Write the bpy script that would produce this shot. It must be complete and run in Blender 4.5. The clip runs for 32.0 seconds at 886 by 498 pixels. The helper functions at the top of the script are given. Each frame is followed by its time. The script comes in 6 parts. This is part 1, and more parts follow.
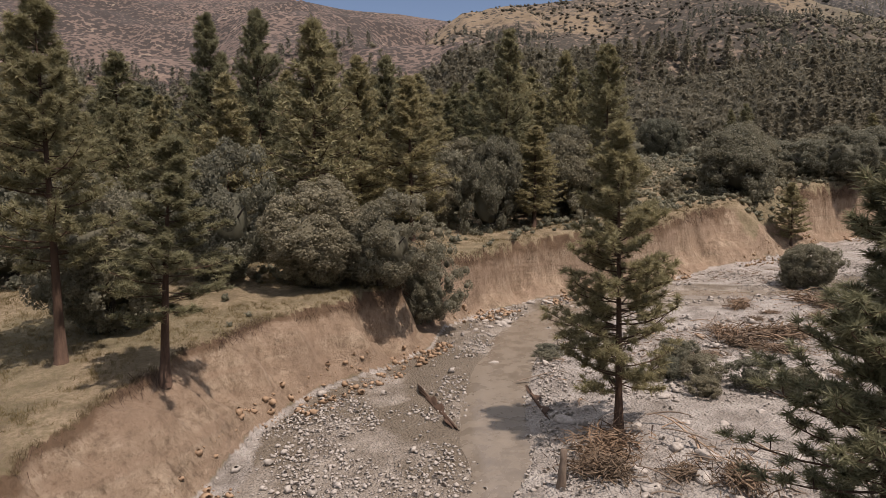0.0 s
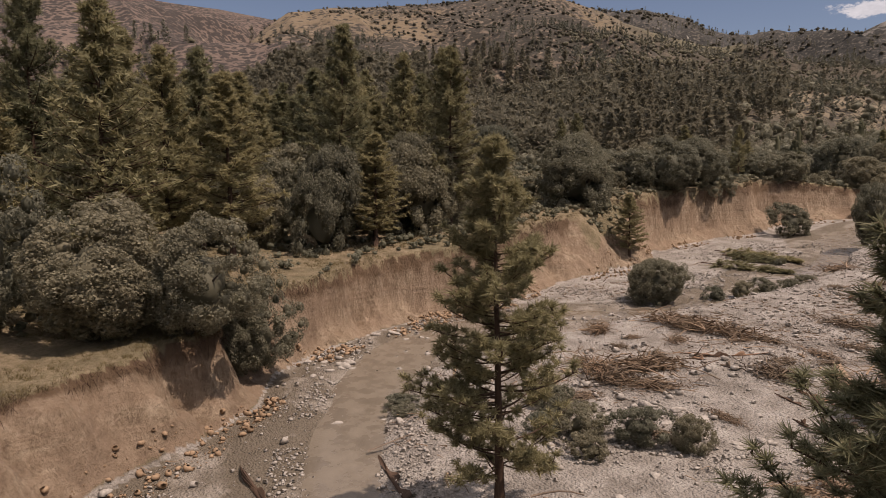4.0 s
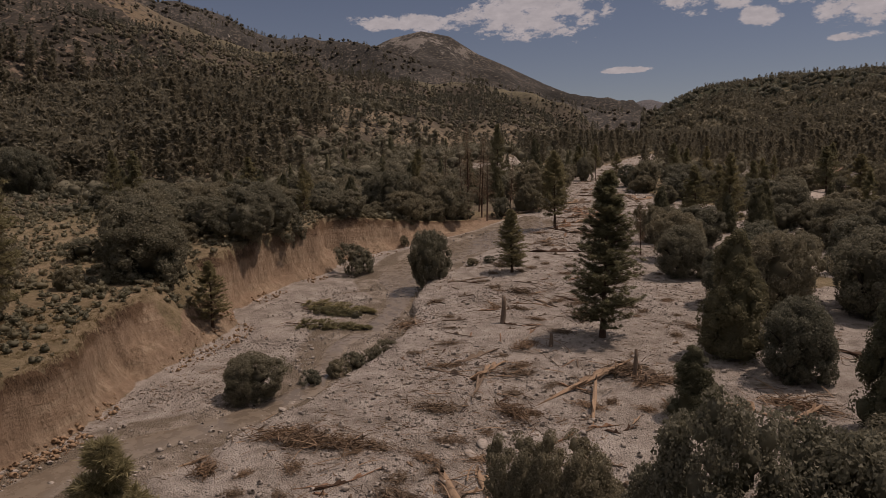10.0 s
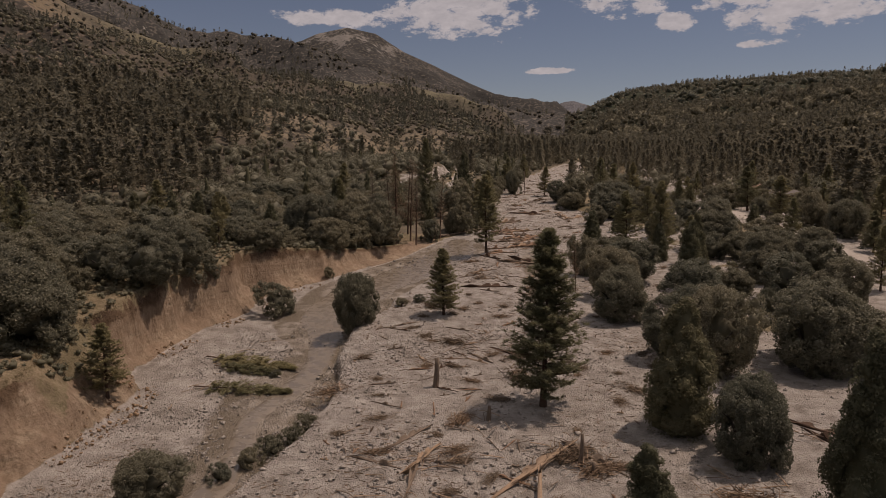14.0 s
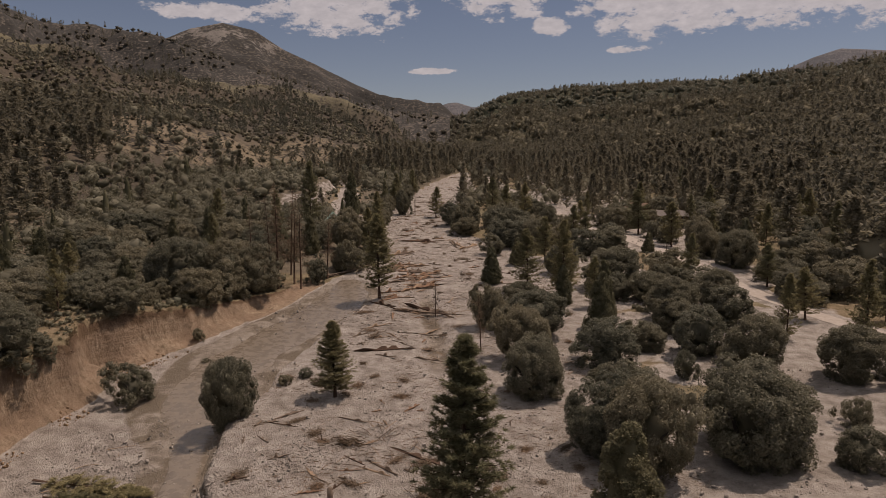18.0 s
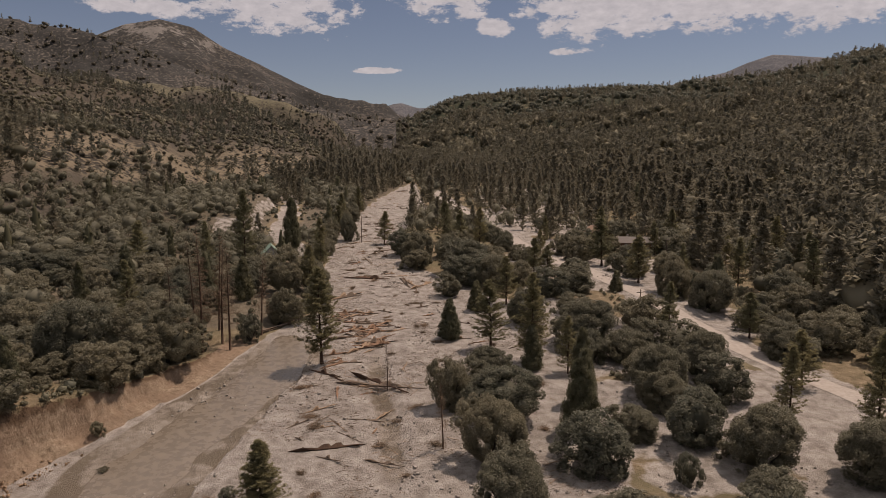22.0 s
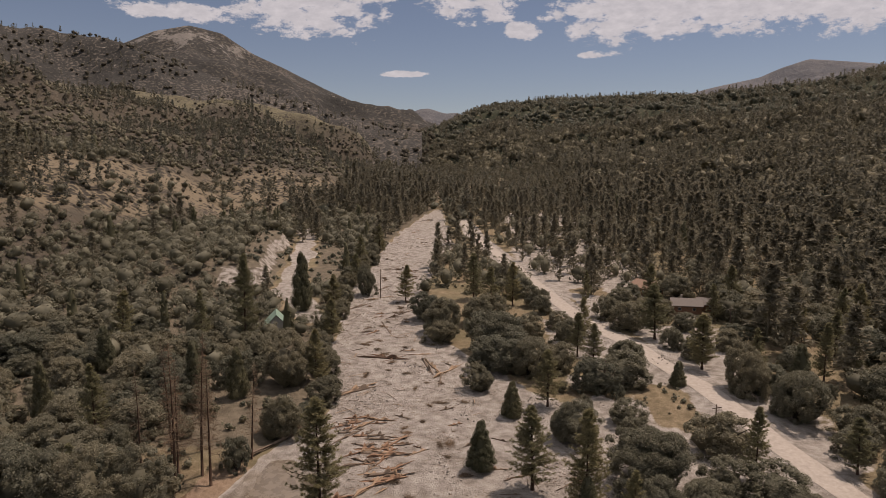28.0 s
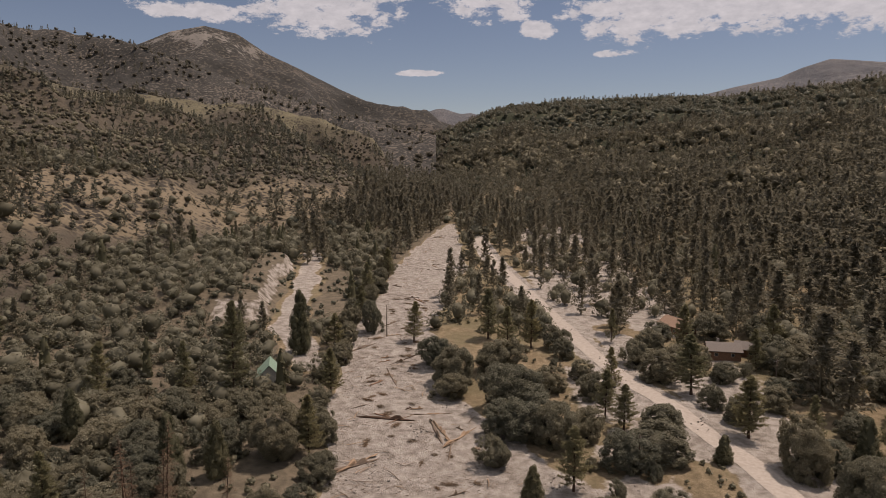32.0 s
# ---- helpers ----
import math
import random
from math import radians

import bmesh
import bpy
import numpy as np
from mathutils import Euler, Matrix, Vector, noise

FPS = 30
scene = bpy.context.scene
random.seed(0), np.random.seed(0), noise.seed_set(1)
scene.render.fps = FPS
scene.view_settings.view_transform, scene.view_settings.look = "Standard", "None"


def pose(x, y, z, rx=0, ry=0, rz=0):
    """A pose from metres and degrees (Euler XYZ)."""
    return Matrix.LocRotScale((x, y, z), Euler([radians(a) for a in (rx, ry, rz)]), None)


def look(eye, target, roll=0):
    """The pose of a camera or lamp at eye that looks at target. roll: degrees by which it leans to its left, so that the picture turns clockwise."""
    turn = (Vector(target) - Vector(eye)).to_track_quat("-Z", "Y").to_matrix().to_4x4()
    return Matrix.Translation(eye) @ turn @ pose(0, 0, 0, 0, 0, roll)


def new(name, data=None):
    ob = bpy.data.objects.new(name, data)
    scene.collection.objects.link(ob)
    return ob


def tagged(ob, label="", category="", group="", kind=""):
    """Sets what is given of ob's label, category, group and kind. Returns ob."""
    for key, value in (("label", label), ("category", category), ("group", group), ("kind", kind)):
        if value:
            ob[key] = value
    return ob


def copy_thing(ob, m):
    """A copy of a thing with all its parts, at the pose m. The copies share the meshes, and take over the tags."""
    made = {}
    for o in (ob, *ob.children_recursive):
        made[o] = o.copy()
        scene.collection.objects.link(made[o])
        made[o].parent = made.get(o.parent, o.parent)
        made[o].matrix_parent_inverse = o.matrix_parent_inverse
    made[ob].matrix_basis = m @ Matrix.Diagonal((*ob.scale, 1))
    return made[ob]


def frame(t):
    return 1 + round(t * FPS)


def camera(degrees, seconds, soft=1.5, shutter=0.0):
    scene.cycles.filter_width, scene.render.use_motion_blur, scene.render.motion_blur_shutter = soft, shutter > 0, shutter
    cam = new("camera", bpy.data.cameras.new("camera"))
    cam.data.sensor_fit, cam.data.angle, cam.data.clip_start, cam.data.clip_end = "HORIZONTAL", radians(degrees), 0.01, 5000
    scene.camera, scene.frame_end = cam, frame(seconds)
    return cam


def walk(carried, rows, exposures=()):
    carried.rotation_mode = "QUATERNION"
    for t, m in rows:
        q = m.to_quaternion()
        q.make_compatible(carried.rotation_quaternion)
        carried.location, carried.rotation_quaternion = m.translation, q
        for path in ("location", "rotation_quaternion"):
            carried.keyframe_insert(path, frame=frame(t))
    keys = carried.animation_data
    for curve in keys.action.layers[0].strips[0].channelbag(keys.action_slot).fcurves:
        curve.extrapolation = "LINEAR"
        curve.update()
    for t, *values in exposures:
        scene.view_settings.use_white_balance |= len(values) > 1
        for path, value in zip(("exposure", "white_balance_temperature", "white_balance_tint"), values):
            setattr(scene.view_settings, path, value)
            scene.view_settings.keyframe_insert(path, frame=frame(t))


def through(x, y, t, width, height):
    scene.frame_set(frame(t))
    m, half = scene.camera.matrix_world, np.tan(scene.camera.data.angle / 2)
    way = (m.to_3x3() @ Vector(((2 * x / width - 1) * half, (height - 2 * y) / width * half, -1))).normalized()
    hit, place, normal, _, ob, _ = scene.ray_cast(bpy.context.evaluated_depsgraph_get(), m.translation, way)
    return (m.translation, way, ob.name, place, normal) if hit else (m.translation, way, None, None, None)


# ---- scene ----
cam = camera(65.68, 32.0, soft=0.45)

# seconds, x, y, z, turn, tilt, lean of the flight
FLIGHT = [
    (0.0, 8.10, 7.42, 24.23, 68.86, -6.39, 0.14),
    (0.5, 7.66, 7.55, 24.17, 67.97, -6.44, 0.19),
    (1.0, 7.06, 7.81, 24.16, 66.28, -6.44, 0.20),
    (1.5, 6.18, 8.22, 24.20, 63.99, -6.35, 0.17),
    (2.0, 4.99, 8.79, 24.25, 61.58, -6.28, 0.14),
    (2.5, 3.64, 9.44, 24.36, 59.56, -6.19, 0.19),
    (3.0, 2.25, 10.04, 24.56, 57.99, -6.14, 0.16),
    (3.5, 0.87, 10.58, 24.85, 56.57, -6.10, 0.18),
    (4.0, -0.42, 11.04, 25.25, 54.96, -6.07, 0.25),
    (4.5, -1.54, 11.40, 25.77, 52.88, -6.05, 0.34),
    (5.0, -2.43, 11.66, 26.43, 49.99, -6.05, 0.28),
    (5.5, -3.15, 11.85, 27.13, 46.88, -6.06, 0.16),
    (6.0, -3.70, 12.00, 27.80, 42.67, -6.09, -0.08),
    (6.5, -4.16, 12.13, 28.51, 37.45, -6.15, -0.33),
    (7.0, -4.58, 12.24, 29.29, 32.85, -6.23, -0.52),
    (7.5, -4.97, 12.39, 30.12, 29.48, -6.33, -0.58),
    (8.0, -5.35, 12.56, 31.02, 26.52, -6.42, -0.59),
    (8.5, -5.72, 12.80, 32.02, 24.90, -6.48, -0.48),
    (9.0, -6.07, 13.13, 33.06, 23.39, -6.53, -0.42),
    (9.5, -6.39, 13.54, 34.02, 20.92, -6.60, -0.44),
    (10.0, -6.69, 14.01, 34.94, 19.04, -6.64, -0.43),
    (10.5, -7.03, 14.51, 35.83, 17.79, -6.69, -0.43),
    (11.0, -7.35, 15.12, 36.64, 16.99, -6.70, -0.32),
    (11.5, -7.65, 15.89, 37.39, 16.38, -6.73, -0.15),
    (12.0, -7.96, 16.81, 38.13, 15.84, -6.76, -0.02),
    (12.5, -8.29, 17.84, 38.88, 14.81, -6.80, 0.01),
    (13.0, -8.61, 19.01, 39.67, 14.15, -6.81, 0.06),
    (13.5, -8.96, 20.35, 40.48, 13.64, -6.85, 0.09),
    (14.0, -9.34, 21.92, 41.38, 12.94, -6.86, 0.06),
    (14.5, -9.75, 23.66, 42.34, 12.03, -6.86, 0.01),
    (15.0, -10.20, 25.51, 43.33, 10.85, -6.87, -0.04),
    (15.5, -10.69, 27.42, 44.34, 9.37, -6.88, -0.08),
    (16.0, -11.21, 29.33, 45.35, 7.54, -6.90, -0.09),
    (16.5, -11.76, 31.23, 46.39, 5.87, -6.87, -0.10),
    (17.0, -12.28, 33.17, 47.48, 4.50, -6.88, -0.12),
    (17.5, -12.76, 35.19, 48.65, 4.01, -6.86, -0.09),
    (18.0, -13.17, 37.30, 49.84, 3.45, -6.91, -0.05),
    (18.5, -13.52, 39.50, 51.00, 2.76, -6.91, -0.05),
    (19.0, -13.87, 41.75, 52.11, 1.03, -6.95, -0.08),
    (19.5, -14.22, 44.11, 53.20, -0.67, -6.96, -0.09),
    (20.0, -14.53, 46.59, 54.33, -1.43, -6.98, -0.09),
    (20.5, -14.80, 49.20, 55.47, -1.76, -6.97, -0.05),
    (21.0, -15.03, 51.98, 56.61, -1.58, -6.94, 0.03),
    (21.5, -15.25, 54.91, 57.65, -1.32, -6.93, 0.05),
    (22.0, -15.39, 57.94, 58.55, -1.04, -6.92, 0.04),
    (22.5, -15.48, 61.04, 59.35, -0.82, -6.89, 0.02),
    (23.0, -15.57, 64.17, 60.13, -0.79, -6.88, 0.01),
    (23.5, -15.62, 67.28, 60.98, -0.61, -6.86, 0.05),
    (24.0, -15.65, 70.31, 61.98, -0.50, -6.85, 0.11),
    (24.5, -15.63, 73.14, 63.19, -0.26, -6.82, 0.15),
    (25.0, -15.58, 75.72, 64.64, 0.00, -6.78, 0.18),
    (25.5, -15.55, 78.02, 66.18, 0.26, -6.73, 0.22),
    (26.0, -15.58, 80.10, 67.73, 0.52, -6.70, 0.16),
    (26.5, -15.65, 82.05, 69.27, 0.76, -6.68, 0.14),
    (27.0, -15.73, 83.94, 70.80, 0.96, -6.67, 0.17),
    (27.5, -15.81, 85.86, 72.32, 1.08, -6.66, 0.24),
    (28.0, -15.87, 87.90, 73.81, 1.11, -6.66, 0.26),
    (28.5, -15.90, 90.07, 75.23, 1.08, -6.66, 0.25),
    (29.0, -15.92, 92.40, 76.56, 1.14, -6.70, 0.22),
    (29.5, -15.88, 94.89, 77.81, 1.34, -6.72, 0.25),
    (30.0, -15.82, 97.52, 78.97, 1.55, -6.77, 0.26),
    (30.5, -15.77, 100.25, 80.02, 1.75, -6.77, 0.31),
    (31.0, -15.73, 103.05, 80.98, 1.94, -6.75, 0.35),
    (31.5, -15.69, 105.88, 81.85, 2.13, -6.76, 0.38),
    (32.0, -15.66, 108.73, 82.69, 2.31, -6.74, 0.39),
]
STOPS = [(0.0, 0.76, 7000, 20), (2.5, 0.70, 7200, 21), (5.0, 0.37, 7800, 25), (7.0, 0.04, 8100, 27), (9.0, -0.33, 8000, 28), (12.0, -0.33, 7850, 26), (16.0, -0.06, 7900, 26),
         (19.0, -0.04, 7850, 25), (25.0, 0.25, 7700, 24), (32.0, 0.26, 7600, 23)]
walk(cam, [(t, pose(x, y, z, 90 + tilt, 0, turn) @ pose(0, 0, 0, 0, 0, lean)) for t, x, y, z, turn, tilt, lean in FLIGHT],
     exposures=STOPS)

# ---------------------------------------------------------------- sky and sun
SUN_AZ, SUN_EL = radians(60), radians(66)      # clockwise from +y, above the horizon


# fair-weather clouds low over the valley's end: turn, height in degrees, half width, half height
CLOUDS = [(21, 11.6, 4.5, 0.7), (11.5, 12.4, 5.5, 2.1), (7.5, 14.2, 4.0, 1.2), (-1.5, 13.6, 3.8, 1.9), (-5.3, 10.9, 1.5, 0.7), (-13.5, 12.2, 6.0, 2.3), (-21, 12.6, 6.5, 2.4), (-29, 12.2, 6.0, 2.6),
          (-17, 15.5, 9.0, 2.0), (-40, 14, 9, 3), (36, 15.5, 4, 1.2), (4.6, 7.6, 2.2, 0.25), (-11.5, 9.0, 1.8, 0.3)]


def clouds_over(nt, sky_col):
    """White cumulus mixed over the sky, by direction, plus unseen cloud overhead for fill."""
    def calc(op, a, b=None):
        n = nt.nodes.new("ShaderNodeMath")
        n.operation = op
        for sock, v in zip(n.inputs, (a, b)):
            if isinstance(v, (int, float)):
                sock.default_value = v
            elif v is not None:
                nt.links.new(v, sock)
        return n.outputs[0]
    tc = nt.nodes.new("ShaderNodeTexCoord").outputs["Generated"]
    sep = nt.nodes.new("ShaderNodeSeparateXYZ")
    nt.links.new(tc, sep.inputs[0])
    turn = calc('MULTIPLY', calc('ARCTAN2', calc('MULTIPLY', sep.outputs[0], -1.0), sep.outputs[1]), 57.2958)
    rise = calc('MULTIPLY', calc('ARCSINE', sep.outputs[2]), 57.2958)
    best = None
    for a, e, w, h in CLOUDS:
        u, v = calc('DIVIDE', calc('SUBTRACT', turn, a), w), calc('DIVIDE', calc('SUBTRACT', rise, e), h)
        d = calc('SUBTRACT', 1.0, calc('ADD', calc('MULTIPLY', u, u), calc('MULTIPLY', v, v)))
        best = d if best is None else calc('MAXIMUM', best, d)
    # broken cloud carried on overhead, unseen, added as fill to lift the shade
    high = nt.nodes.new("ShaderNodeMapRange")
    high.interpolation_type = 'SMOOTHSTEP'
    for key, v in (("From Min", 15.0), ("From Max", 26.0), ("To Min", -2.0), ("To Max", 0.8)):
        high.inputs[key].default_value = v
    nt.links.new(rise, high.inputs["Value"])
    best = calc('MAXIMUM', best, high.outputs[0])
    fields = []
    for scale, detail, rough in ((26, 9, 0.68), (60, 6, 0.6)):
        mp = nt.nodes.new("ShaderNodeMapping")
        mp.inputs["Scale"].default_value = (1, 1, 2.0)
        nt.links.new(tc, mp.inputs["Vector"])
        n = nt.nodes.new("ShaderNodeTexNoise")
        n.inputs["Scale"].default_value, n.inputs["Detail"].default_value, n.inputs["Roughness"].default_value = scale, detail, rough
        nt.links.new(mp.outputs[0], n.inputs["Vector"])
        fields.append(n.outputs["Fac"])
    f = calc('ADD', calc('MAXIMUM', calc('MULTIPLY', best, 0.75), -2.0), calc('MULTIPLY', calc('SUBTRACT', fields[0], 0.47), 4.6))
    ramp_n = nt.nodes.new("ShaderNodeMapRange")
    ramp_n.interpolation_type = 'SMOOTHSTEP'
    ramp_n.inputs["From Min"].default_value, ramp_n.inputs["From Max"].default_value = 0.0, 0.55
    nt.links.new(f, ramp_n.inputs["Value"])
    shade = nt.nodes.new("ShaderNodeMix")
    shade.data_type = 'RGBA'
    shade.inputs["A"].default_value, shade.inputs["B"].default_value = (5.4, 6.0, 6.9, 1), (10.2, 10.9, 11.9, 1)
    nt.links.new(fields[1], shade.inputs["Factor"])
    m = nt.nodes.new("ShaderNodeMix")
    m.data_type = 'RGBA'
    nt.links.new(calc('MULTIPLY', ramp_n.outputs[0], 0.9), m.inputs["Factor"])
    nt.links.new(sky_col, m.inputs["A"])
    nt.links.new(shade.outputs["Result"], m.inputs["B"])
    return m.outputs["Result"]


def build_world():
    w = bpy.data.worlds.new("sky")
    scene.world = w
    w.use_nodes = True
    nt = w.node_tree
    nt.nodes.clear()
    out = nt.nodes.new("ShaderNodeOutputWorld")
    bg = nt.nodes.new("ShaderNodeBackground")
    sky = nt.nodes.new("ShaderNodeTexSky")
    sky.sky_type = 'NISHITA'
    sky.sun_disc = False
    sky.sun_elevation, sky.sun_rotation = SUN_EL, SUN_AZ
    sky.air_density, sky.dust_density, sky.altitude = 1.0, 0.7, 1800
    bg.inputs["Strength"].default_value = 0.055
    sky_col = clouds_over(nt, sky.outputs[0])
    nt.links.new(sky_col, bg.inputs["Color"])
    nt.links.new(bg.outputs[0], out.inputs["Surface"])
    sun = bpy.data.lights.new("sun", 'SUN')
    sun.energy, sun.angle, sun.color = 2.85, radians(0.55), (1.0, 0.94, 0.86)
    ob = new("sun", sun)
    way = Vector((math.sin(SUN_AZ) * math.cos(SUN_EL), math.cos(SUN_AZ) * math.cos(SUN_EL), math.sin(SUN_EL)))
    ob.matrix_world = look(way * 300, (0, 0, 0))


build_world()

# ---------------------------------------------------------------- materials
def material(name, rough=0.9):
    m = bpy.data.materials.new(name)
    m.use_nodes = True
    nt = m.node_tree
    b = nt.nodes["Principled BSDF"]
    b.inputs["Roughness"].default_value = rough
    b.inputs["Specular IOR Level"].default_value = 0.2
    return m, nt, b


def node(nt, kind, **sets):
    n = nt.nodes.new(kind)
    for k, v in sets.items():
        n.inputs[k].default_value = v
    return n


def coords(nt):
    return nt.nodes.new("ShaderNodeNewGeometry").outputs["Position"]


def noise_of(nt, vec, scale, detail=4.0, rough=0.55):
    n = node(nt, "ShaderNodeTexNoise", Scale=scale, Detail=detail, Roughness=rough)
    nt.links.new(vec, n.inputs["Vector"])
    return n.outputs["Fac"]


def ramp(nt, fac, stops):
    r = nt.nodes.new("ShaderNodeValToRGB")
    e = r.color_ramp.elements
    while len(e) < len(stops):
        e.new(0.5)
    for k, (p, c) in zip(e, stops):
        k.position, k.color = p, (*c, 1)
    nt.links.new(fac, r.inputs["Fac"])
    return r.outputs["Color"]


def mix(nt, fac, a, b, blend='MIX'):
    n = nt.nodes.new("ShaderNodeMix")
    n.data_type, n.blend_type = 'RGBA', blend
    for sock, v in ((n.inputs["Factor"], fac), (n.inputs["A"], a), (n.inputs["B"], b)):
        if isinstance(v, (int, float)):
            sock.default_value = v
        elif isinstance(v, tuple):
            sock.default_value = (*v, 1)
        else:
            nt.links.new(v, sock)
    return n.outputs["Result"]


def maths(nt, op, a, b=0.0, clamp=False):
    n = nt.nodes.new("ShaderNodeMath")
    n.operation, n.use_clamp = op, clamp
    for sock, v in zip(n.inputs, (a, b)):
        if isinstance(v, (int, float)):
            sock.default_value = v
        else:
            nt.links.new(v, sock)
    return n.outputs[0]


def bump(nt, b, height, strength=0.5, dist=0.05):
    n = node(nt, "ShaderNodeBump", Strength=strength, Distance=dist)
    nt.links.new(height, n.inputs["Height"])
    nt.links.new(n.outputs[0], b.inputs["Normal"])


def attr(nt, name):
    n = nt.nodes.new("ShaderNodeAttribute")
    n.attribute_name = name
    return n


def leaf_material(name, dark, light, brown=None, share=0.0, through=0.45, rough=0.6):
    """Foliage: tint varies by clump, by tree and with a little light let through."""
    m, nt, b = material(name, rough)
    info = nt.nodes.new("ShaderNodeObjectInfo")
    geo = nt.nodes.new("ShaderNodeNewGeometry")
    c = ramp(nt, geo.outputs["Random Per Island"], [(0.0, dark), (1.0, light)])
    n = noise_of(nt, geo.outputs["Position"], 0.35, 3.0)
    c = mix(nt, maths(nt, 'MULTIPLY', n, 0.4), c, dark)
    tone = ramp(nt, info.outputs["Random"], [(0.0, (0.75, 0.78, 0.75)), (1.0, (1.2, 1.12, 1.0))])
    c = mix(nt, 1.0, c, tone, 'MULTIPLY')
    if brown:
        c = mix(nt, maths(nt, 'GREATER_THAN', geo.outputs["Random Per Island"], 1.0 - share), c, brown)
    nt.links.new(c, b.inputs["Base Color"])
    tr = nt.nodes.new("ShaderNodeBsdfTranslucent")
    nt.links.new(c, tr.inputs["Color"])
    mx = nt.nodes.new("ShaderNodeMixShader")
    mx.inputs[0].default_value = through
    out = nt.nodes["Material Output"]
    nt.links.new(b.outputs[0], mx.inputs[1])
    nt.links.new(tr.outputs[0], mx.inputs[2])
    nt.links.new(mx.outputs[0], out.inputs["Surface"])
    return m


def bark_material(name, a, bcol, scale=6.0):
    m, nt, b = material(name, 0.9)
    p = coords(nt)
    mp = node(nt, "ShaderNodeMapping")
    mp.inputs["Scale"].default_value = (1, 1, 0.2)
    nt.links.new(p, mp.inputs["Vector"])
    n = noise_of(nt, mp.outputs[0], scale, 6.0, 0.7)
    n2 = noise_of(nt, p, 0.7, 2.0)
    c = mix(nt, n2, ramp(nt, n, [(0.3, a), (0.7, bcol)]), a)
    nt.links.new(c, b.inputs["Base Color"])
    bump(nt, b, n, 0.7, 0.06)
    return m


def ground_material():
    """Earth, flood gravel, cut bank and dry grass, each where its mask lies on the sheet."""
    m, nt, b = material("ground_earth", 0.95)
    p = coords(nt)
    fine, mid, big = noise_of(nt, p, 3.0, 6.0, 0.7), noise_of(nt, p, 0.45, 5.0, 0.6), noise_of(nt, p, 0.06, 4.0)
    # flood sand with pebbles
    vor = node(nt, "ShaderNodeTexVoronoi", Scale=2.6)
    nt.links.new(p, vor.inputs["Vector"])
    sand = ramp(nt, mid, [(0.34, (0.235, 0.207, 0.178)), (0.5, (0.355, 0.32, 0.284)), (0.66, (0.46, 0.422, 0.382))])
    peb = ramp(nt, vor.outputs["Color"], [(0.2, (0.20, 0.18, 0.16)), (0.8, (0.52, 0.48, 0.43))])
    vor2 = node(nt, "ShaderNodeTexVoronoi", Scale=6.5)
    nt.links.new(p, vor2.inputs["Vector"])
    peb2 = ramp(nt, vor2.outputs["Color"], [(0.15, (0.16, 0.14, 0.12)), (0.85, (0.50, 0.46, 0.41))])
    sand = mix(nt, ramp(nt, vor2.outputs["Distance"], [(0.22, (0.75, 0.75, 0.75)), (0.36, (0, 0, 0))]), sand, mix(nt, 0.5, sand, peb2))
    sand = mix(nt, ramp(nt, vor.outputs["Distance"], [(0.18, (1, 1, 1)), (0.3, (0, 0, 0))]), sand, mix(nt, 0.55, sand, peb))
    sand = mix(nt, ramp(nt, fine, [(0.55, (0, 0, 0)), (0.75, (0.55, 0.55, 0.55))]), sand, (0.14, 0.11, 0.085))
    # dry grass plateau
    grass = ramp(nt, mid, [(0.36, (0.165, 0.127, 0.083)), (0.5, (0.25, 0.192, 0.128)), (0.64, (0.32, 0.25, 0.17))])
    grass = mix(nt, ramp(nt, fine, [(0.42, (0, 0, 0)), (0.62, (0.7, 0.7, 0.7))]), grass, (0.14, 0.115, 0.06))
    grass = mix(nt, ramp(nt, big, [(0.45, (0, 0, 0)), (0.62, (0.6, 0.6, 0.6))]), grass, (0.15, 0.135, 0.08))
    # cut bank of red-brown earth, streaked downwards
    mp = node(nt, "ShaderNodeMapping")
    mp.inputs["Scale"].default_value = (1.0, 1.0, 0.34)
    nt.links.new(p, mp.inputs["Vector"])
    streak = noise_of(nt, mp.outputs[0], 1.0, 8.0, 0.75)
    mp2 = node(nt, "ShaderNodeMapping")
    mp2.inputs["Scale"].default_value = (0.08, 0.08, 1.0)
    nt.links.new(p, mp2.inputs["Vector"])
    layer = noise_of(nt, mp2.outputs[0], 1.6, 4.0, 0.6)
    cut = ramp(nt, streak, [(0.38, (0.15, 0.108, 0.074)), (0.47, (0.28, 0.212, 0.148)), (0.54, (0.325, 0.25, 0.178)), (0.63, (0.42, 0.332, 0.242))])
    cut = mix(nt, ramp(nt, layer, [(0.42, (0, 0, 0)), (0.6, (0.6, 0.6, 0.6))]), cut, (0.265, 0.185, 0.128))
    cut = mix(nt, ramp(nt, fine, [(0.54, (0, 0, 0)), (0.66, (0.65, 0.65, 0.65))]), cut, (0.13, 0.088, 0.06))
    # wet silt of the stream bed
    patchy = noise_of(nt, p, 0.16, 4.0, 0.6)
    cut = mix(nt, ramp(nt, patchy, [(0.40, (0, 0, 0)), (0.62, (0.75, 0.75, 0.75))]), cut, mix(nt, streak, (0.16, 0.112, 0.078), (0.30, 0.212, 0.15)))
    rise = attr(nt, "rise").outputs["Fac"]
    roots = noise_of(nt, mp.outputs[0], 2.6, 5.0, 0.75)
    cut = mix(nt, ramp(nt, maths(nt, 'ADD', roots, maths(nt, 'MULTIPLY', rise, 0.22)), [(0.70, (0, 0, 0)), (0.80, (0.6, 0.6, 0.6))]), cut, (0.15, 0.095, 0.058))
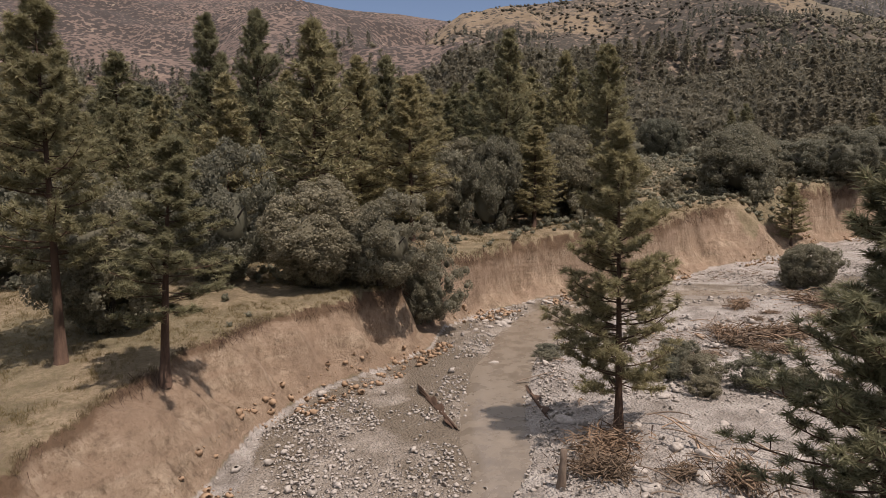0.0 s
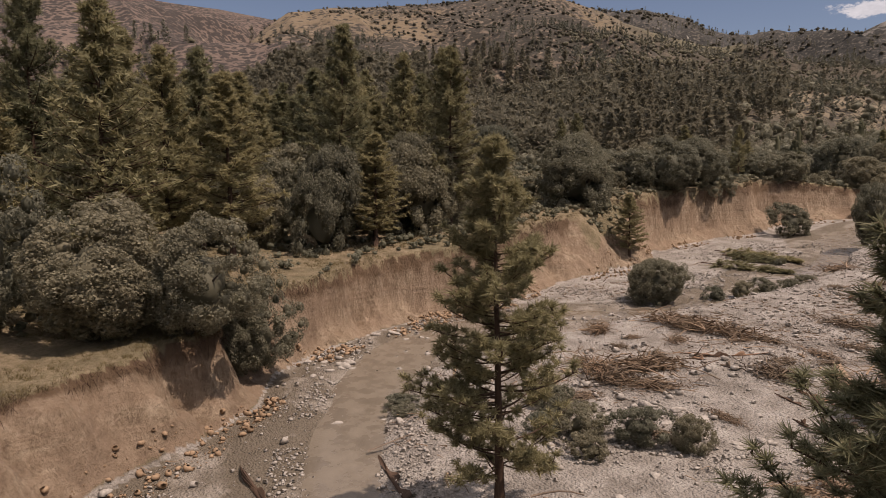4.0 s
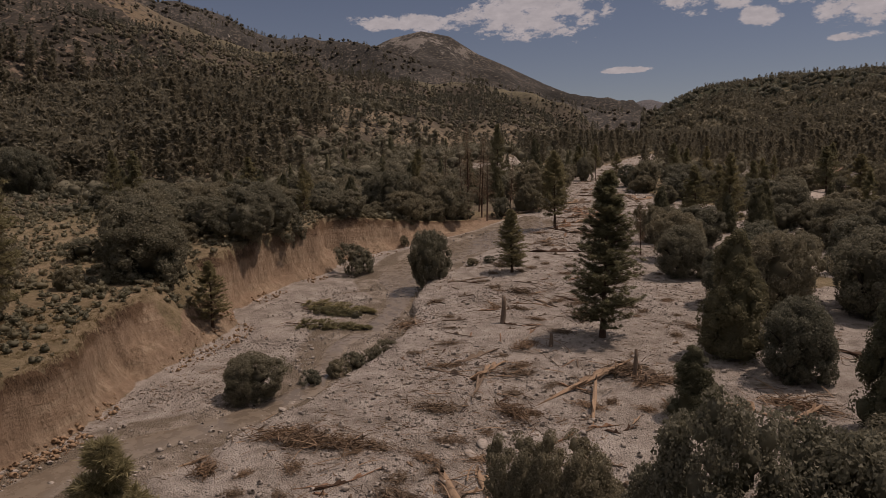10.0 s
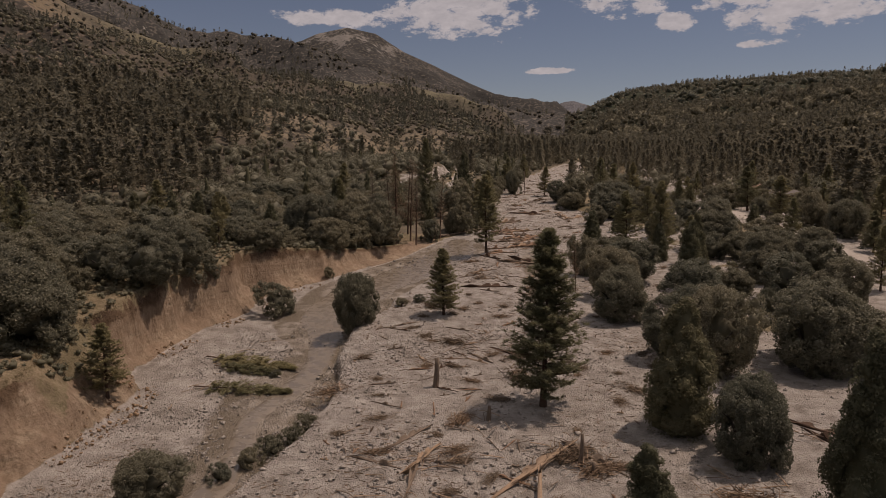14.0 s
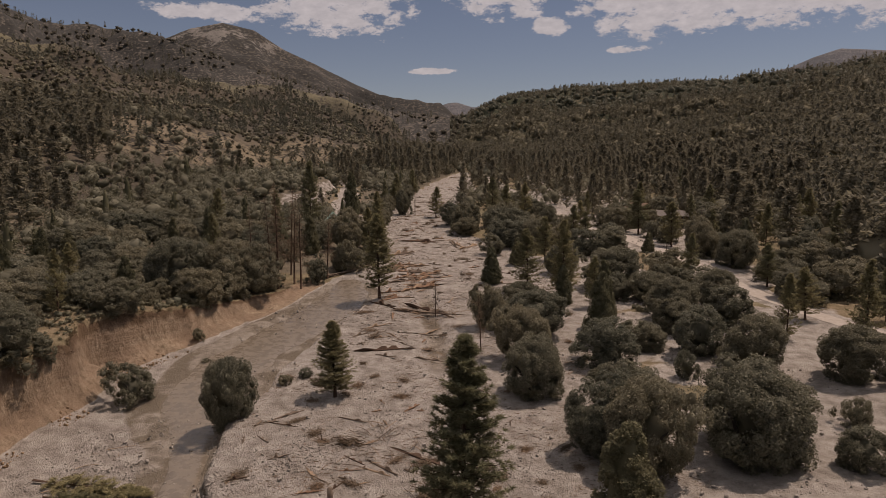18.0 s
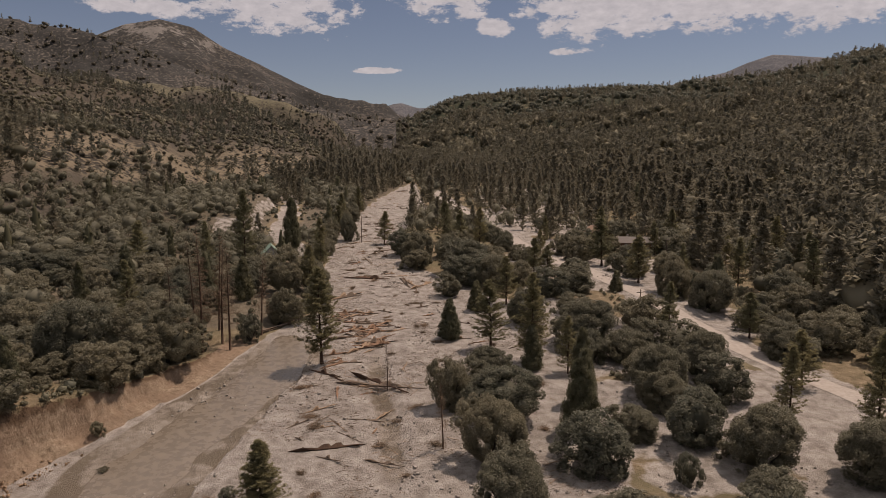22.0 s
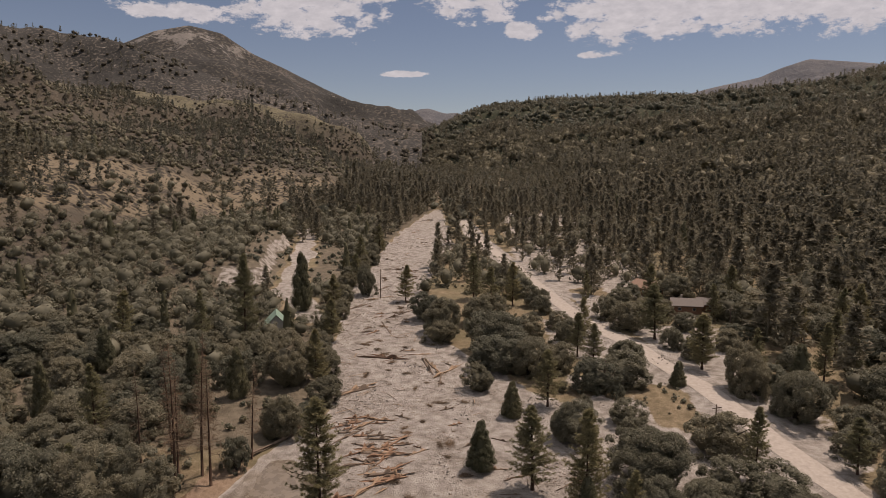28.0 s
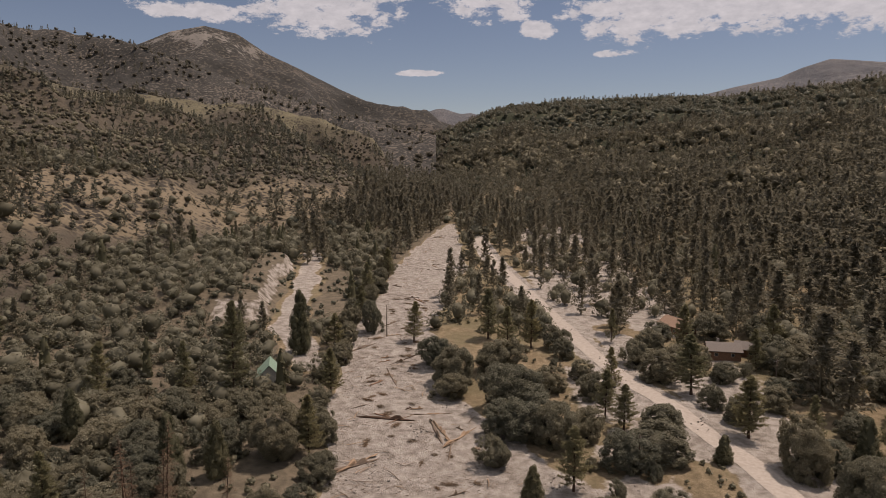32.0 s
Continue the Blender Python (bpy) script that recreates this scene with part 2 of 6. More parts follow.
    soil = maths(nt, 'ADD', rise, maths(nt, 'MULTIPLY', maths(nt, 'SUBTRACT', mid, 0.5), 0.35))
    cut = mix(nt, ramp(nt, soil, [(0.84, (0, 0, 0)), (0.92, (0.9, 0.9, 0.9))]), cut, mix(nt, roots, (0.06, 0.038, 0.024), (0.17, 0.11, 0.068)))
    silt = ramp(nt, mid, [(0.36, (0.19, 0.158, 0.125)), (0.5, (0.285, 0.246, 0.203)), (0.64, (0.37, 0.326, 0.277))])
    silt = mix(nt, ramp(nt, vor2.outputs["Distance"], [(0.25, (0.7, 0.7, 0.7)), (0.4, (0, 0, 0))]), silt, mix(nt, 0.5, silt, peb2))
    silt = mix(nt, ramp(nt, patchy, [(0.46, (0, 0, 0)), (0.54, (0.9, 0.9, 0.9))]), silt, mix(nt, fine, (0.15, 0.122, 0.09), (0.20, 0.165, 0.125)))
    forest = ramp(nt, mid, [(0.3, (0.095, 0.08, 0.058)), (0.7, (0.19, 0.158, 0.115))])
    road = ramp(nt, fine, [(0.3, (0.33, 0.29, 0.25)), (0.7, (0.40, 0.355, 0.31))])
    c = grass
    for name, col in (("forest", forest), ("flood", sand), ("silt", silt), ("cut", cut)):
        a = attr(nt, name).outputs["Fac"]
        soft = maths(nt, 'ADD', a, maths(nt, 'MULTIPLY', maths(nt, 'SUBTRACT', mid, 0.5), 0.9))
        f = ramp(nt, soft, [(0.4, (0, 0, 0)), (0.6, (1, 1, 1))])
        c = mix(nt, f, c, col)
    nt.links.new(c, b.inputs["Base Color"])
    relief = maths(nt, 'ADD', fine, maths(nt, 'MULTIPLY', mid, 1.5))
    gravelly = maths(nt, 'MAXIMUM', attr(nt, "flood").outputs["Fac"], attr(nt, "silt").outputs["Fac"])
    bare = maths(nt, 'SUBTRACT', 1.0, attr(nt, "cut").outputs["Fac"])
    relief = maths(nt, 'SUBTRACT', relief, maths(nt, 'MULTIPLY', vor2.outputs["Distance"], maths(nt, 'MULTIPLY', gravelly, maths(nt, 'MULTIPLY', bare, 0.6))))
    gouge = maths(nt, 'ADD', maths(nt, 'MULTIPLY', streak, 1.5), maths(nt, 'MULTIPLY', layer, 0.5))
    relief = maths(nt, 'ADD', maths(nt, 'MULTIPLY', relief, maths(nt, 'ADD', maths(nt, 'MULTIPLY', bare, 0.7), 0.3)), maths(nt, 'MULTIPLY', gouge, attr(nt, "cut").outputs["Fac"]))
    bump(nt, b, relief, 1.0, 0.34)
    return m


def hill_material(name, grass_a, grass_b, bush, rock, cover, bare=0.0, grain=1.0, meadow=None):
    """Far slope: dry grass, dark scrub in clumps and pale rock."""
    m, nt, b = material(name, 1.0)
    p = coords(nt)
    v = node(nt, "ShaderNodeTexVoronoi", Scale=0.17 * grain)
    nt.links.new(p, v.inputs["Vector"])
    big, mid = noise_of(nt, p, 0.0035, 6.0, 0.65), noise_of(nt, p, 0.03 * grain, 5.0, 0.65)
    c = ramp(nt, mid, [(0.3, grass_a), (0.7, grass_b)])
    c = mix(nt, ramp(nt, mid, [(0.62, (0, 0, 0)), (0.70, (0.8, 0.8, 0.8))]), c, rock)
    d = maths(nt, 'ADD', v.outputs["Distance"], maths(nt, 'MULTIPLY', maths(nt, 'SUBTRACT', big, 0.5), 1.2))
    d = maths(nt, 'ADD', d, maths(nt, 'MULTIPLY', maths(nt, 'SUBTRACT', noise_of(nt, p, 0.3 * grain, 3.0), 0.5), 1.1))
    c = mix(nt, ramp(nt, d, [(cover - 0.08, (1, 1, 1)), (cover + 0.08, (0, 0, 0))]), c, bush)
    if meadow:      # patches of dry grass with single shrubs
        tuft = node(nt, "ShaderNodeTexVoronoi", Scale=0.11)
        nt.links.new(p, tuft.inputs["Vector"])
        lawn = mix(nt, ramp(nt, tuft.outputs["Distance"], [(0.30, (1, 1, 1)), (0.42, (0, 0, 0))]), meadow, bush)
        c = mix(nt, ramp(nt, big, [(0.53, (0, 0, 0)), (0.57, (0.9, 0.9, 0.9))]), c, lawn)
    if meadow:      # darker chaparral towards the head of the valley
        c = mix(nt, maths(nt, 'MULTIPLY', attr(nt, "head").outputs["Fac"], 0.85), c, mix(nt, mid, (0.05, 0.044, 0.035), (0.098, 0.084, 0.066)))
    if meadow:      # the steep grassy spur and the olive bench above it, dotted with shrubs
        share, head = attr(nt, "share").outputs["Fac"], attr(nt, "head").outputs["Fac"]
        band = ramp(nt, share, [(0.0, (0, 0, 0)), (0.11, (0, 0, 0)), (0.14, (1, 1, 1)), (0.21, (1, 1, 1)), (0.25, (0, 0, 0)), (0.66, (0, 0, 0)), (0.72, (0.8, 0.8, 0.8)), (1.0, (0.8, 0.8, 0.8))])
        dots = node(nt, "ShaderNodeTexVoronoi", Scale=0.3)
        nt.links.new(p, dots.inputs["Vector"])
        dot = maths(nt, 'ADD', dots.outputs["Distance"], maths(nt, 'MULTIPLY', maths(nt, 'SUBTRACT', mid, 0.5), 1.6))
        straw = mix(nt, ramp(nt, share, [(0.4, (0, 0, 0)), (0.6, (1, 1, 1))]), mix(nt, mid, (0.135, 0.11, 0.076), (0.215, 0.176, 0.124)), mix(nt, mid, (0.10, 0.092, 0.058), (0.185, 0.165, 0.105)))
        c = mix(nt, maths(nt, 'MULTIPLY', band, head), c, mix(nt, ramp(nt, dot, [(0.34, (1, 1, 1)), (0.46, (0, 0, 0))]), straw, bush))
    if bare:        # rock that shows through towards the top of a high mountain
        sep = nt.nodes.new("ShaderNodeSeparateXYZ")
        nt.links.new(p, sep.inputs[0])
        high = maths(nt, 'MULTIPLY', maths(nt, 'SUBTRACT', sep.outputs[2], bare), 0.0006)
        show = maths(nt, 'ADD', maths(nt, 'ADD', noise_of(nt, p, 0.006, 5.0, 0.7), maths(nt, 'MULTIPLY', maths(nt, 'SUBTRACT', noise_of(nt, p, 0.04, 3.0, 0.7), 0.5), 0.5)), high)
        c = mix(nt, ramp(nt, show, [(0.60, (0, 0, 0)), (0.68, (0.9, 0.9, 0.9))]), c, rock)
    nt.links.new(c, b.inputs["Base Color"])
    bump(nt, b, mid, 1.0, 6.0 / grain)
    return m


def water_material():
    m, nt, b = material("muddy_water", 0.18)
    p = coords(nt)
    n, s = noise_of(nt, p, 0.8, 5.0), noise_of(nt, p, 5.0, 4.0)
    nt.links.new(ramp(nt, n, [(0.36, (0.145, 0.12, 0.093)), (0.64, (0.20, 0.167, 0.13))]), b.inputs["Base Color"])
    nt.links.new(ramp(nt, n, [(0.3, (0.16, 0.16, 0.16)), (0.7, (0.4, 0.4, 0.4))]), b.inputs["Roughness"])
    b.inputs["Specular IOR Level"].default_value = 0.5
    bump(nt, b, s, 0.35, 0.05)
    return m


def plain(name, a, bcol, scale=4.0, rough=0.85, metal=0.0):
    m, nt, b = material(name, rough)
    n = noise_of(nt, coords(nt), scale, 5.0, 0.65)
    nt.links.new(ramp(nt, n, [(0.3, a), (0.7, bcol)]), b.inputs["Base Color"])
    b.inputs["Metallic"].default_value = metal
    bump(nt, b, n, 0.4, 0.04)
    return m


M = {
    "ground": ground_material(),
    "pine": leaf_material("pine_needles", (0.175, 0.168, 0.10), (0.40, 0.38, 0.245), (0.22, 0.175, 0.11), 0.03),
    "oak": leaf_material("oak_leaves", (0.143, 0.14, 0.107), (0.32, 0.312, 0.246)),
    "scrub": leaf_material("chaparral_leaves", (0.085, 0.079, 0.066), (0.20, 0.188, 0.157)),
    "farpine": leaf_material("far_pine_needles", (0.125, 0.122, 0.098), (0.295, 0.287, 0.235)),
    "cedar": leaf_material("cedar_leaves", (0.13, 0.13, 0.085), (0.22, 0.215, 0.145)),
    "sage": leaf_material("sage_leaves", (0.17, 0.172, 0.13), (0.29, 0.285, 0.225)),
    "drygrass": leaf_material("dry_grass_blades", (0.16, 0.125, 0.065), (0.30, 0.235, 0.13)),
    "dead": leaf_material("dead_twigs", (0.095, 0.068, 0.05), (0.27, 0.195, 0.14), through=0.0),
    "bark": bark_material("pine_bark", (0.055, 0.035, 0.025), (0.16, 0.10, 0.07)),
    "oakbark": bark_material("oak_bark", (0.05, 0.042, 0.035), (0.14, 0.12, 0.10)),
    "deadwood": bark_material("grey_deadwood", (0.12, 0.09, 0.068), (0.33, 0.26, 0.205)),
    "redwood": bark_material("splintered_red_wood", (0.20, 0.12, 0.08), (0.42, 0.28, 0.19)),
    "palewood": bark_material("stripped_wood", (0.26, 0.18, 0.12), (0.48, 0.36, 0.26)),
    "clod": plain("earth_clod", (0.22, 0.145, 0.09), (0.40, 0.28, 0.185), 3.0),
    "turf": plain("turf_and_roots", (0.08, 0.06, 0.035), (0.20, 0.15, 0.085), 5.0),
    "stone": plain("granite_stone", (0.24, 0.215, 0.19), (0.46, 0.42, 0.375), 5.0),
    "water": water_material(),
    "brownhill": hill_material("scrub_hill", (0.115, 0.086, 0.073), (0.17, 0.126, 0.104), (0.05, 0.042, 0.038), (0.26, 0.21, 0.16), 0.60),
    "darkhill": hill_material("dark_scrub_hill", (0.10, 0.088, 0.074), (0.155, 0.135, 0.116), (0.042, 0.041, 0.038), (0.36, 0.33, 0.295), 0.66),
    "spurhill": hill_material("grassy_scrub_hill", (0.125, 0.097, 0.075), (0.19, 0.147, 0.112), (0.05, 0.044, 0.036), (0.26, 0.21, 0.16), 0.64, 0.0, 1.0, (0.185, 0.142, 0.096)),
    "peakrock": hill_material("bare_topped_mountain", (0.075, 0.066, 0.056), (0.12, 0.105, 0.09), (0.042, 0.041, 0.038), (0.20, 0.185, 0.168), 0.66, 640.0, 0.35),
    "foresthill": hill_material("wooded_hill", (0.10, 0.085, 0.055), (0.16, 0.13, 0.085), (0.04, 0.045, 0.028), (0.26, 0.20, 0.14), 0.75),
    # farthest ridges: distance haze put into the colour as a paler blue grey
    "hazehill": hill_material("haze_tinted_hill", (0.14, 0.135, 0.14), (0.19, 0.18, 0.18), (0.08, 0.085, 0.095), (0.24, 0.22, 0.21), 0.6),
    "road": plain("pale_road_surface", (0.30, 0.265, 0.23), (0.42, 0.375, 0.33), 1.2),
}

# ---------------------------------------------------------------- the lie of the land
TABLES = {}


def noise2(x, y, size, seed=0):
    """Smooth value noise on numpy arrays, about -1 to 1."""
    if seed not in TABLES:
        TABLES[seed] = np.random.RandomState(seed + 11).rand(256, 256) * 2 - 1
    tab = TABLES[seed]
    u, v = np.asarray(x) / size + 1000, np.asarray(y) / size + 1000
    i, j = np.floor(u).astype(int), np.floor(v).astype(int)
    a, b = u - i, v - j
    a, b = a * a * (3 - 2 * a), b * b * (3 - 2 * b)
    i0, i1, j0, j1 = i % 256, (i + 1) % 256, j % 256, (j + 1) % 256
    return (tab[i0, j0] * (1 - a) + tab[i1, j0] * a) * (1 - b) + (tab[i0, j1] * (1 - a) + tab[i1, j1] * a) * b


def fbm(x, y, size, octaves=4, seed=0):
    return sum(noise2(x, y, size / 2 ** k, seed + k) / 2 ** k for k in range(octaves)) / 1.6


def smooth(e0, e1, v):
    t = np.clip((np.asarray(v, float) - e0) / (e1 - e0), 0, 1)
    return t * t * (3 - 2 * t)


def line_distance(x, y, pts):
    """Distance to a polyline, the side (positive to the left of its course), and how far along, by nearest piece."""
    best, side, along, run = np.full(np.shape(x), 1e9), np.zeros(np.shape(x)), np.zeros(np.shape(x)), 0.0
    for (x0, y0), (x1, y1) in zip(pts[:-1], pts[1:]):
        dx, dy = x1 - x0, y1 - y0
        n = math.hypot(dx, dy)
        k = np.clip(((x - x0) * dx + (y - y0) * dy) / n ** 2, 0, 1)
        d = np.hypot(x - x0 - k * dx, y - y0 - k * dy)
        new_best = d < best
        side = np.where(new_best, np.sign(dx * (y - y0) - dy * (x - x0)), side)
        along = np.where(new_best, run + k * n, along)
        best = np.where(new_best, d, best)
        run += n
    return best, side, along


# foot of the cut bank, from the south up the valley
BANK = [(60, -70), (20, -30), (-4, -6), (-18, 3), (-26, 8), (-33, 11.5), (-38, 16), (-41, 21.5), (-45, 26.3), (-50.5, 30.6), (-53.5, 36),
        (-56, 42), (-58, 51), (-57.6, 58), (-60.2, 68), (-62.6, 80), (-64.2, 90), (-66, 96), (-71.6, 101.5), (-73.4, 111), (-73.2, 124), (-71, 133), (-73, 143), (-67.5, 156), (-61, 167),
        (-56, 185), (-52.5, 199), (-47, 214), (-42, 228), (-46.5, 255), (-49, 275), (-52, 313), (-52, 360), (-50, 417), (-41, 510), (-32, 560), (-25, 700)]
# edge of the flood terrace above the stream bed
TERRACE = [(-60, 30), (-10, 1), (8, -8.0), (15, -12), (20, -17), (24, -22), (28, -31), (33, -38), (40, -43), (50, -47.5), (56, -42), (63, -43), (70, -41),
           (80, -40), (88, -39), (96, -40), (103, -42), (114, -45.5), (124, -47.5), (132, -45.5), (142, -46), (157, -44), (181, -40), (190, -37), (203, -40), (240, -60)]
ROAD = [(70, 120), (62, 152), (56, 174), (51, 190), (46, 213), (40, 243), (34, 266), (27, 288), (19, 318), (13, 350), (5, 395), (-5, 450), (-12, 520)]


STREAM = [(14, -12, 3.5), (-4, 10, 3), (-18, 21, 2.2), (-27, 24.4, 2.3), (-36, 29.3, 2.4), (-43.5, 34.8, 2.6), (-50, 42, 3.0), (-53.2, 50, 2.7), (-51.5, 59, 2.2), (-46, 67, 2.0), (-43.4, 76, 1.7), (-45.2, 84, 1.4),
          (-48.6, 92, 1.5), (-47.8, 102, 1.8), (-48.4, 112, 2.0), (-51.5, 122, 2.6), (-56, 133, 4.6), (-56, 148, 6.0), (-51.5, 165, 5.8), (-46.5, 182, 6.2), (-45.5, 196, 5.0), (-47, 206, 2.0)]


SIDE_CHANNEL = [(-60, 292), (-75, 325), (-82, 370), (-88, 418), (-104, 480)]


def fan(y):
    return 9.9 + 0.0655 * (y - 30)


def stream_drop(y):
    return np.interp(y, [20, 40, 55, 80, 90, 130, 160, 195, 205], [0.25, 0.35, 0.7, 1.0, 2.0, 2.0, 1.3, 0.7, 0.0])


def land(x, y):
    """Height of the ground and the masks of its covers."""
    x, y = np.asarray(x, float), np.asarray(y, float)
    zc = fan(np.clip(y, -400, 900)) + 0.02 * np.maximum(y - 900, 0)
    wob = (2.0 + 1.5 * smooth(200, 225, y)) * fbm(x, y, 9.0, 2, 5)
    d, side, course = line_distance(x, y, BANK)
    # gullies that run straight down the face, and blocks between them
    flute = np.abs(noise2(course, 0 * course, 3.4, 35)) + 0.5 * np.abs(noise2(course, 0 * course + 7, 1.5, 36))
    s = d * side + wob * smooth(0, 3, d + 1) + (0.3 - 0.85 * flute) * smooth(0.5, 2.5, d * side) * smooth(8, 4.5, d * side)
    # stream bed and terrace
    xt = np.interp(y, [p[0] for p in TERRACE], [p[1] for p in TERRACE])
    on_terrace = smooth(-0.3, 0.3, x - xt + 0.8 * fbm(x, y, 5.0, 3, 3))
    valley = zc - stream_drop(y) * (1 - on_terrace) + 0.22 * fbm(x, y, 9.0, 4, 1) * on_terrace + 0.06 * fbm(x, y, 2.0, 3, 2)
    # the bed that the water has worn
    run = np.concatenate([[0], np.cumsum([math.dist(p[:2], q[:2]) for p, q in zip(STREAM[:-1], STREAM[1:])])])
    ds, _, along = line_distance(x, y, [p[:2] for p in STREAM])
    half = np.interp(along, run, [p[2] for p in STREAM])
    bed = smooth(1.5, -0.3, ds - half)
    valley = valley - 0.14 * bed + 0.10 * smooth(0.0, 1.0, ds - half) * smooth(6.0, 2.0, ds - half) * (1 - on_terrace)
    # low gravel channels across the terrace
    gully = np.exp(-((x + 22 + 0.12 * (y - 160) + 6 * fbm(x, y, 40, 2, 8)) / 2.5) ** 2) * smooth(135, 150, y) * smooth(215, 180, y)
    valley = valley - 0.7 * gully
    # east side of the valley
    foot = np.interp(y, [-100, 60, 130, 200, 300, 420, 700], [30, 45, 78, 95, 100, 90, 70])
    east = np.maximum(x - foot, 0)
    valley = valley + 1.2 * smooth(5, 30, x) * fbm(x, y, 30, 3, 12) + np.minimum(east, 260) * 0.05
    dr, _, _ = line_distance(x, y, ROAD)
    valley = valley + 0.25 * smooth(5.0, 2.4, dr)
    # plateau above the cut bank
    plateau = 14.3 + 0.07 * (np.clip(y, -200, 260) - 18) + 0.05 * np.clip(-40 - x, -60, 260) + 0.35 * fbm(x, y, 14, 3, 20)
    keep = np.interp(y, [120, 150, 172, 198, 230], [1, 0.95, 0.5, 0.1, 0.12])
    plateau = valley + (plateau - valley) * keep + 0.9 * smooth(190, 240, y) + np.clip(-75 - x, 0, 160) * 0.06 * smooth(180, 240, y)
    wide = np.interp(y, [-30, 8, 18, 26, 34, 60, 75, 90, 100, 140, 160, 200], [6.0, 5.6, 4.4, 2.4, 2.0, 2.6, 4.2, 8.0, 3.2, 4.6, 5.0, 6.0])
    wide = np.maximum(wide, 9.0 * smooth(80, 87, y) * smooth(99, 95, y))
    q = np.clip(s / wide, 0, 1)
    talus = np.interp(y, [0, 20, 28, 40, 60, 90], [0.62, 0.60, 0.45, 0.32, 0.28, 0.30]) * np.clip(1 + 1.1 * fbm(x, y, 9.0, 3, 33), 0.25, 1.35)
    prof = np.where(q < 0.68, q / 0.68 * talus, talus + (1 - talus) * (np.maximum(q - 0.68, 0) / 0.32) ** 0.8)
    # a rounded nose of the bank, grown over with sage
    nose = smooth(77, 84, y) * smooth(99, 95, y)
    prof = prof * (1 - nose) + nose * np.sin(np.clip(q, 0, 1) * 1.571) ** 1.1
    prof = np.where(s <= 0, 0, prof)
    z = valley + (plateau - valley) * prof
    groove = fbm(x, y, 4.5, 3, 31)
    face = np.clip(1 - np.abs(2 * q - 1), 0, 1) * keep
    rill = np.abs(noise2(course, 0.35 * d, 1.7, 38)) + 0.5 * np.abs(noise2(course, 0.35 * d, 0.8, 39))
    z = z + (1.5 * groove + 0.35 - 0.7 * rill + 1.0 * fbm(x, y, 2.2, 3, 51)) * face
    # the broad slopes far out
    z = z + 0.04 * np.clip(-x - 300, 0, 900)
    cut = smooth(0.02, 0.12, q) * smooth(1.0, 0.97, q) * smooth(215, 190, y) * (1 - nose * smooth(0.35, 0.5, q + 0.2 * fbm(x, y, 5, 2, 37)))
    flood = smooth(0.15, 0.0, q) * smooth(np.interp(y, [200, 240], [14, 6]), np.interp(y, [200, 240], [4, 1]), np.maximum(x - np.interp(y, [0, 60, 100, 140, 180, 225, 240, 262, 280, 320, 396, 420, 560], [60, 45, 30, 30, 28, 8, -4, -13, -26, -31, -29, -20, -29]) + 3 * fbm(x, y, 10, 2, 43), 0))
    patch = smooth(-0.5, -0.2, fbm(x, y, 16, 3, 40)) * smooth(5, 15, x) * smooth(75, 50, x)
    flood = np.maximum(flood * smooth(0.3, -0.1, fbm(x, y, 14, 3, 41) - np.interp(x, [-20, 0, 30], [2, 0.5, 0.0])), patch * 0.8)
    flood = np.maximum(flood * smooth(600, 540, y), smooth(7, 3.5, dr))
    silt = np.maximum((1 - on_terrace) * smooth(0.02, 0.0, q) * smooth(206, 198, y) * smooth(np.interp(y, [22, 34], [15, 5.5]), np.interp(y, [22, 34], [10, 2.5]), ds - half + 2.5 * fbm(x, y, 9, 2, 48)), 0.8 * gully)
    ds2, hand, _ = line_distance(x, y, SIDE_CHANNEL)
    side_line = ds2 + 3 * fbm(x, y, 12, 2, 47)
    # pale bluff on the far side of the side channel
    brow = smooth(7, 15, ds2 * hand + 3 * fbm(x, y, 14, 3, 49)) * smooth(318, 340, y) * smooth(450, 415, y)
    z = z + 6.0 * brow * smooth(90, 30, ds2)
    scarp = smooth(0.06, 0.2, brow) * smooth(0.97, 0.85, brow) * (ds2 < 25)
    flood = np.maximum(np.maximum(flood, smooth(6, 3, side_line)), 0.56 * scarp)
    wooded = np.maximum(np.maximum(smooth(10, 60, east), smooth(-110, -150, x)), smooth(-70, -84, x) * smooth(150, 175, y))
    forest = np.maximum(wooded, smooth(0.5, 2.5, s) * smooth(200, 216, y)) * smooth(5, 8, side_line)
    return z, {"cut": cut, "flood": flood, "silt": silt, "forest": forest, "rise": q * smooth(0.0, 0.2, keep)}


SHEET = {}


def on_sheet(key, x, y):
    """Value of the ground sheet at a place, between its grid lines."""
    xs, ys, a = SHEET["x"], SHEET["y"], SHEET[key]
    i, j = min(max(int(np.searchsorted(xs, x)) - 1, 0), len(xs) - 2), min(max(int(np.searchsorted(ys, y)) - 1, 0), len(ys) - 2)
    u, v = (x - xs[i]) / (xs[i + 1] - xs[i]), (y - ys[j]) / (ys[j + 1] - ys[j])
    return float((a[j, i] * (1 - u) + a[j, i + 1] * u) * (1 - v) + (a[j + 1, i] * (1 - u) + a[j + 1, i + 1] * u) * v)


def ground_z(x, y):
    return on_sheet("z", x, y)


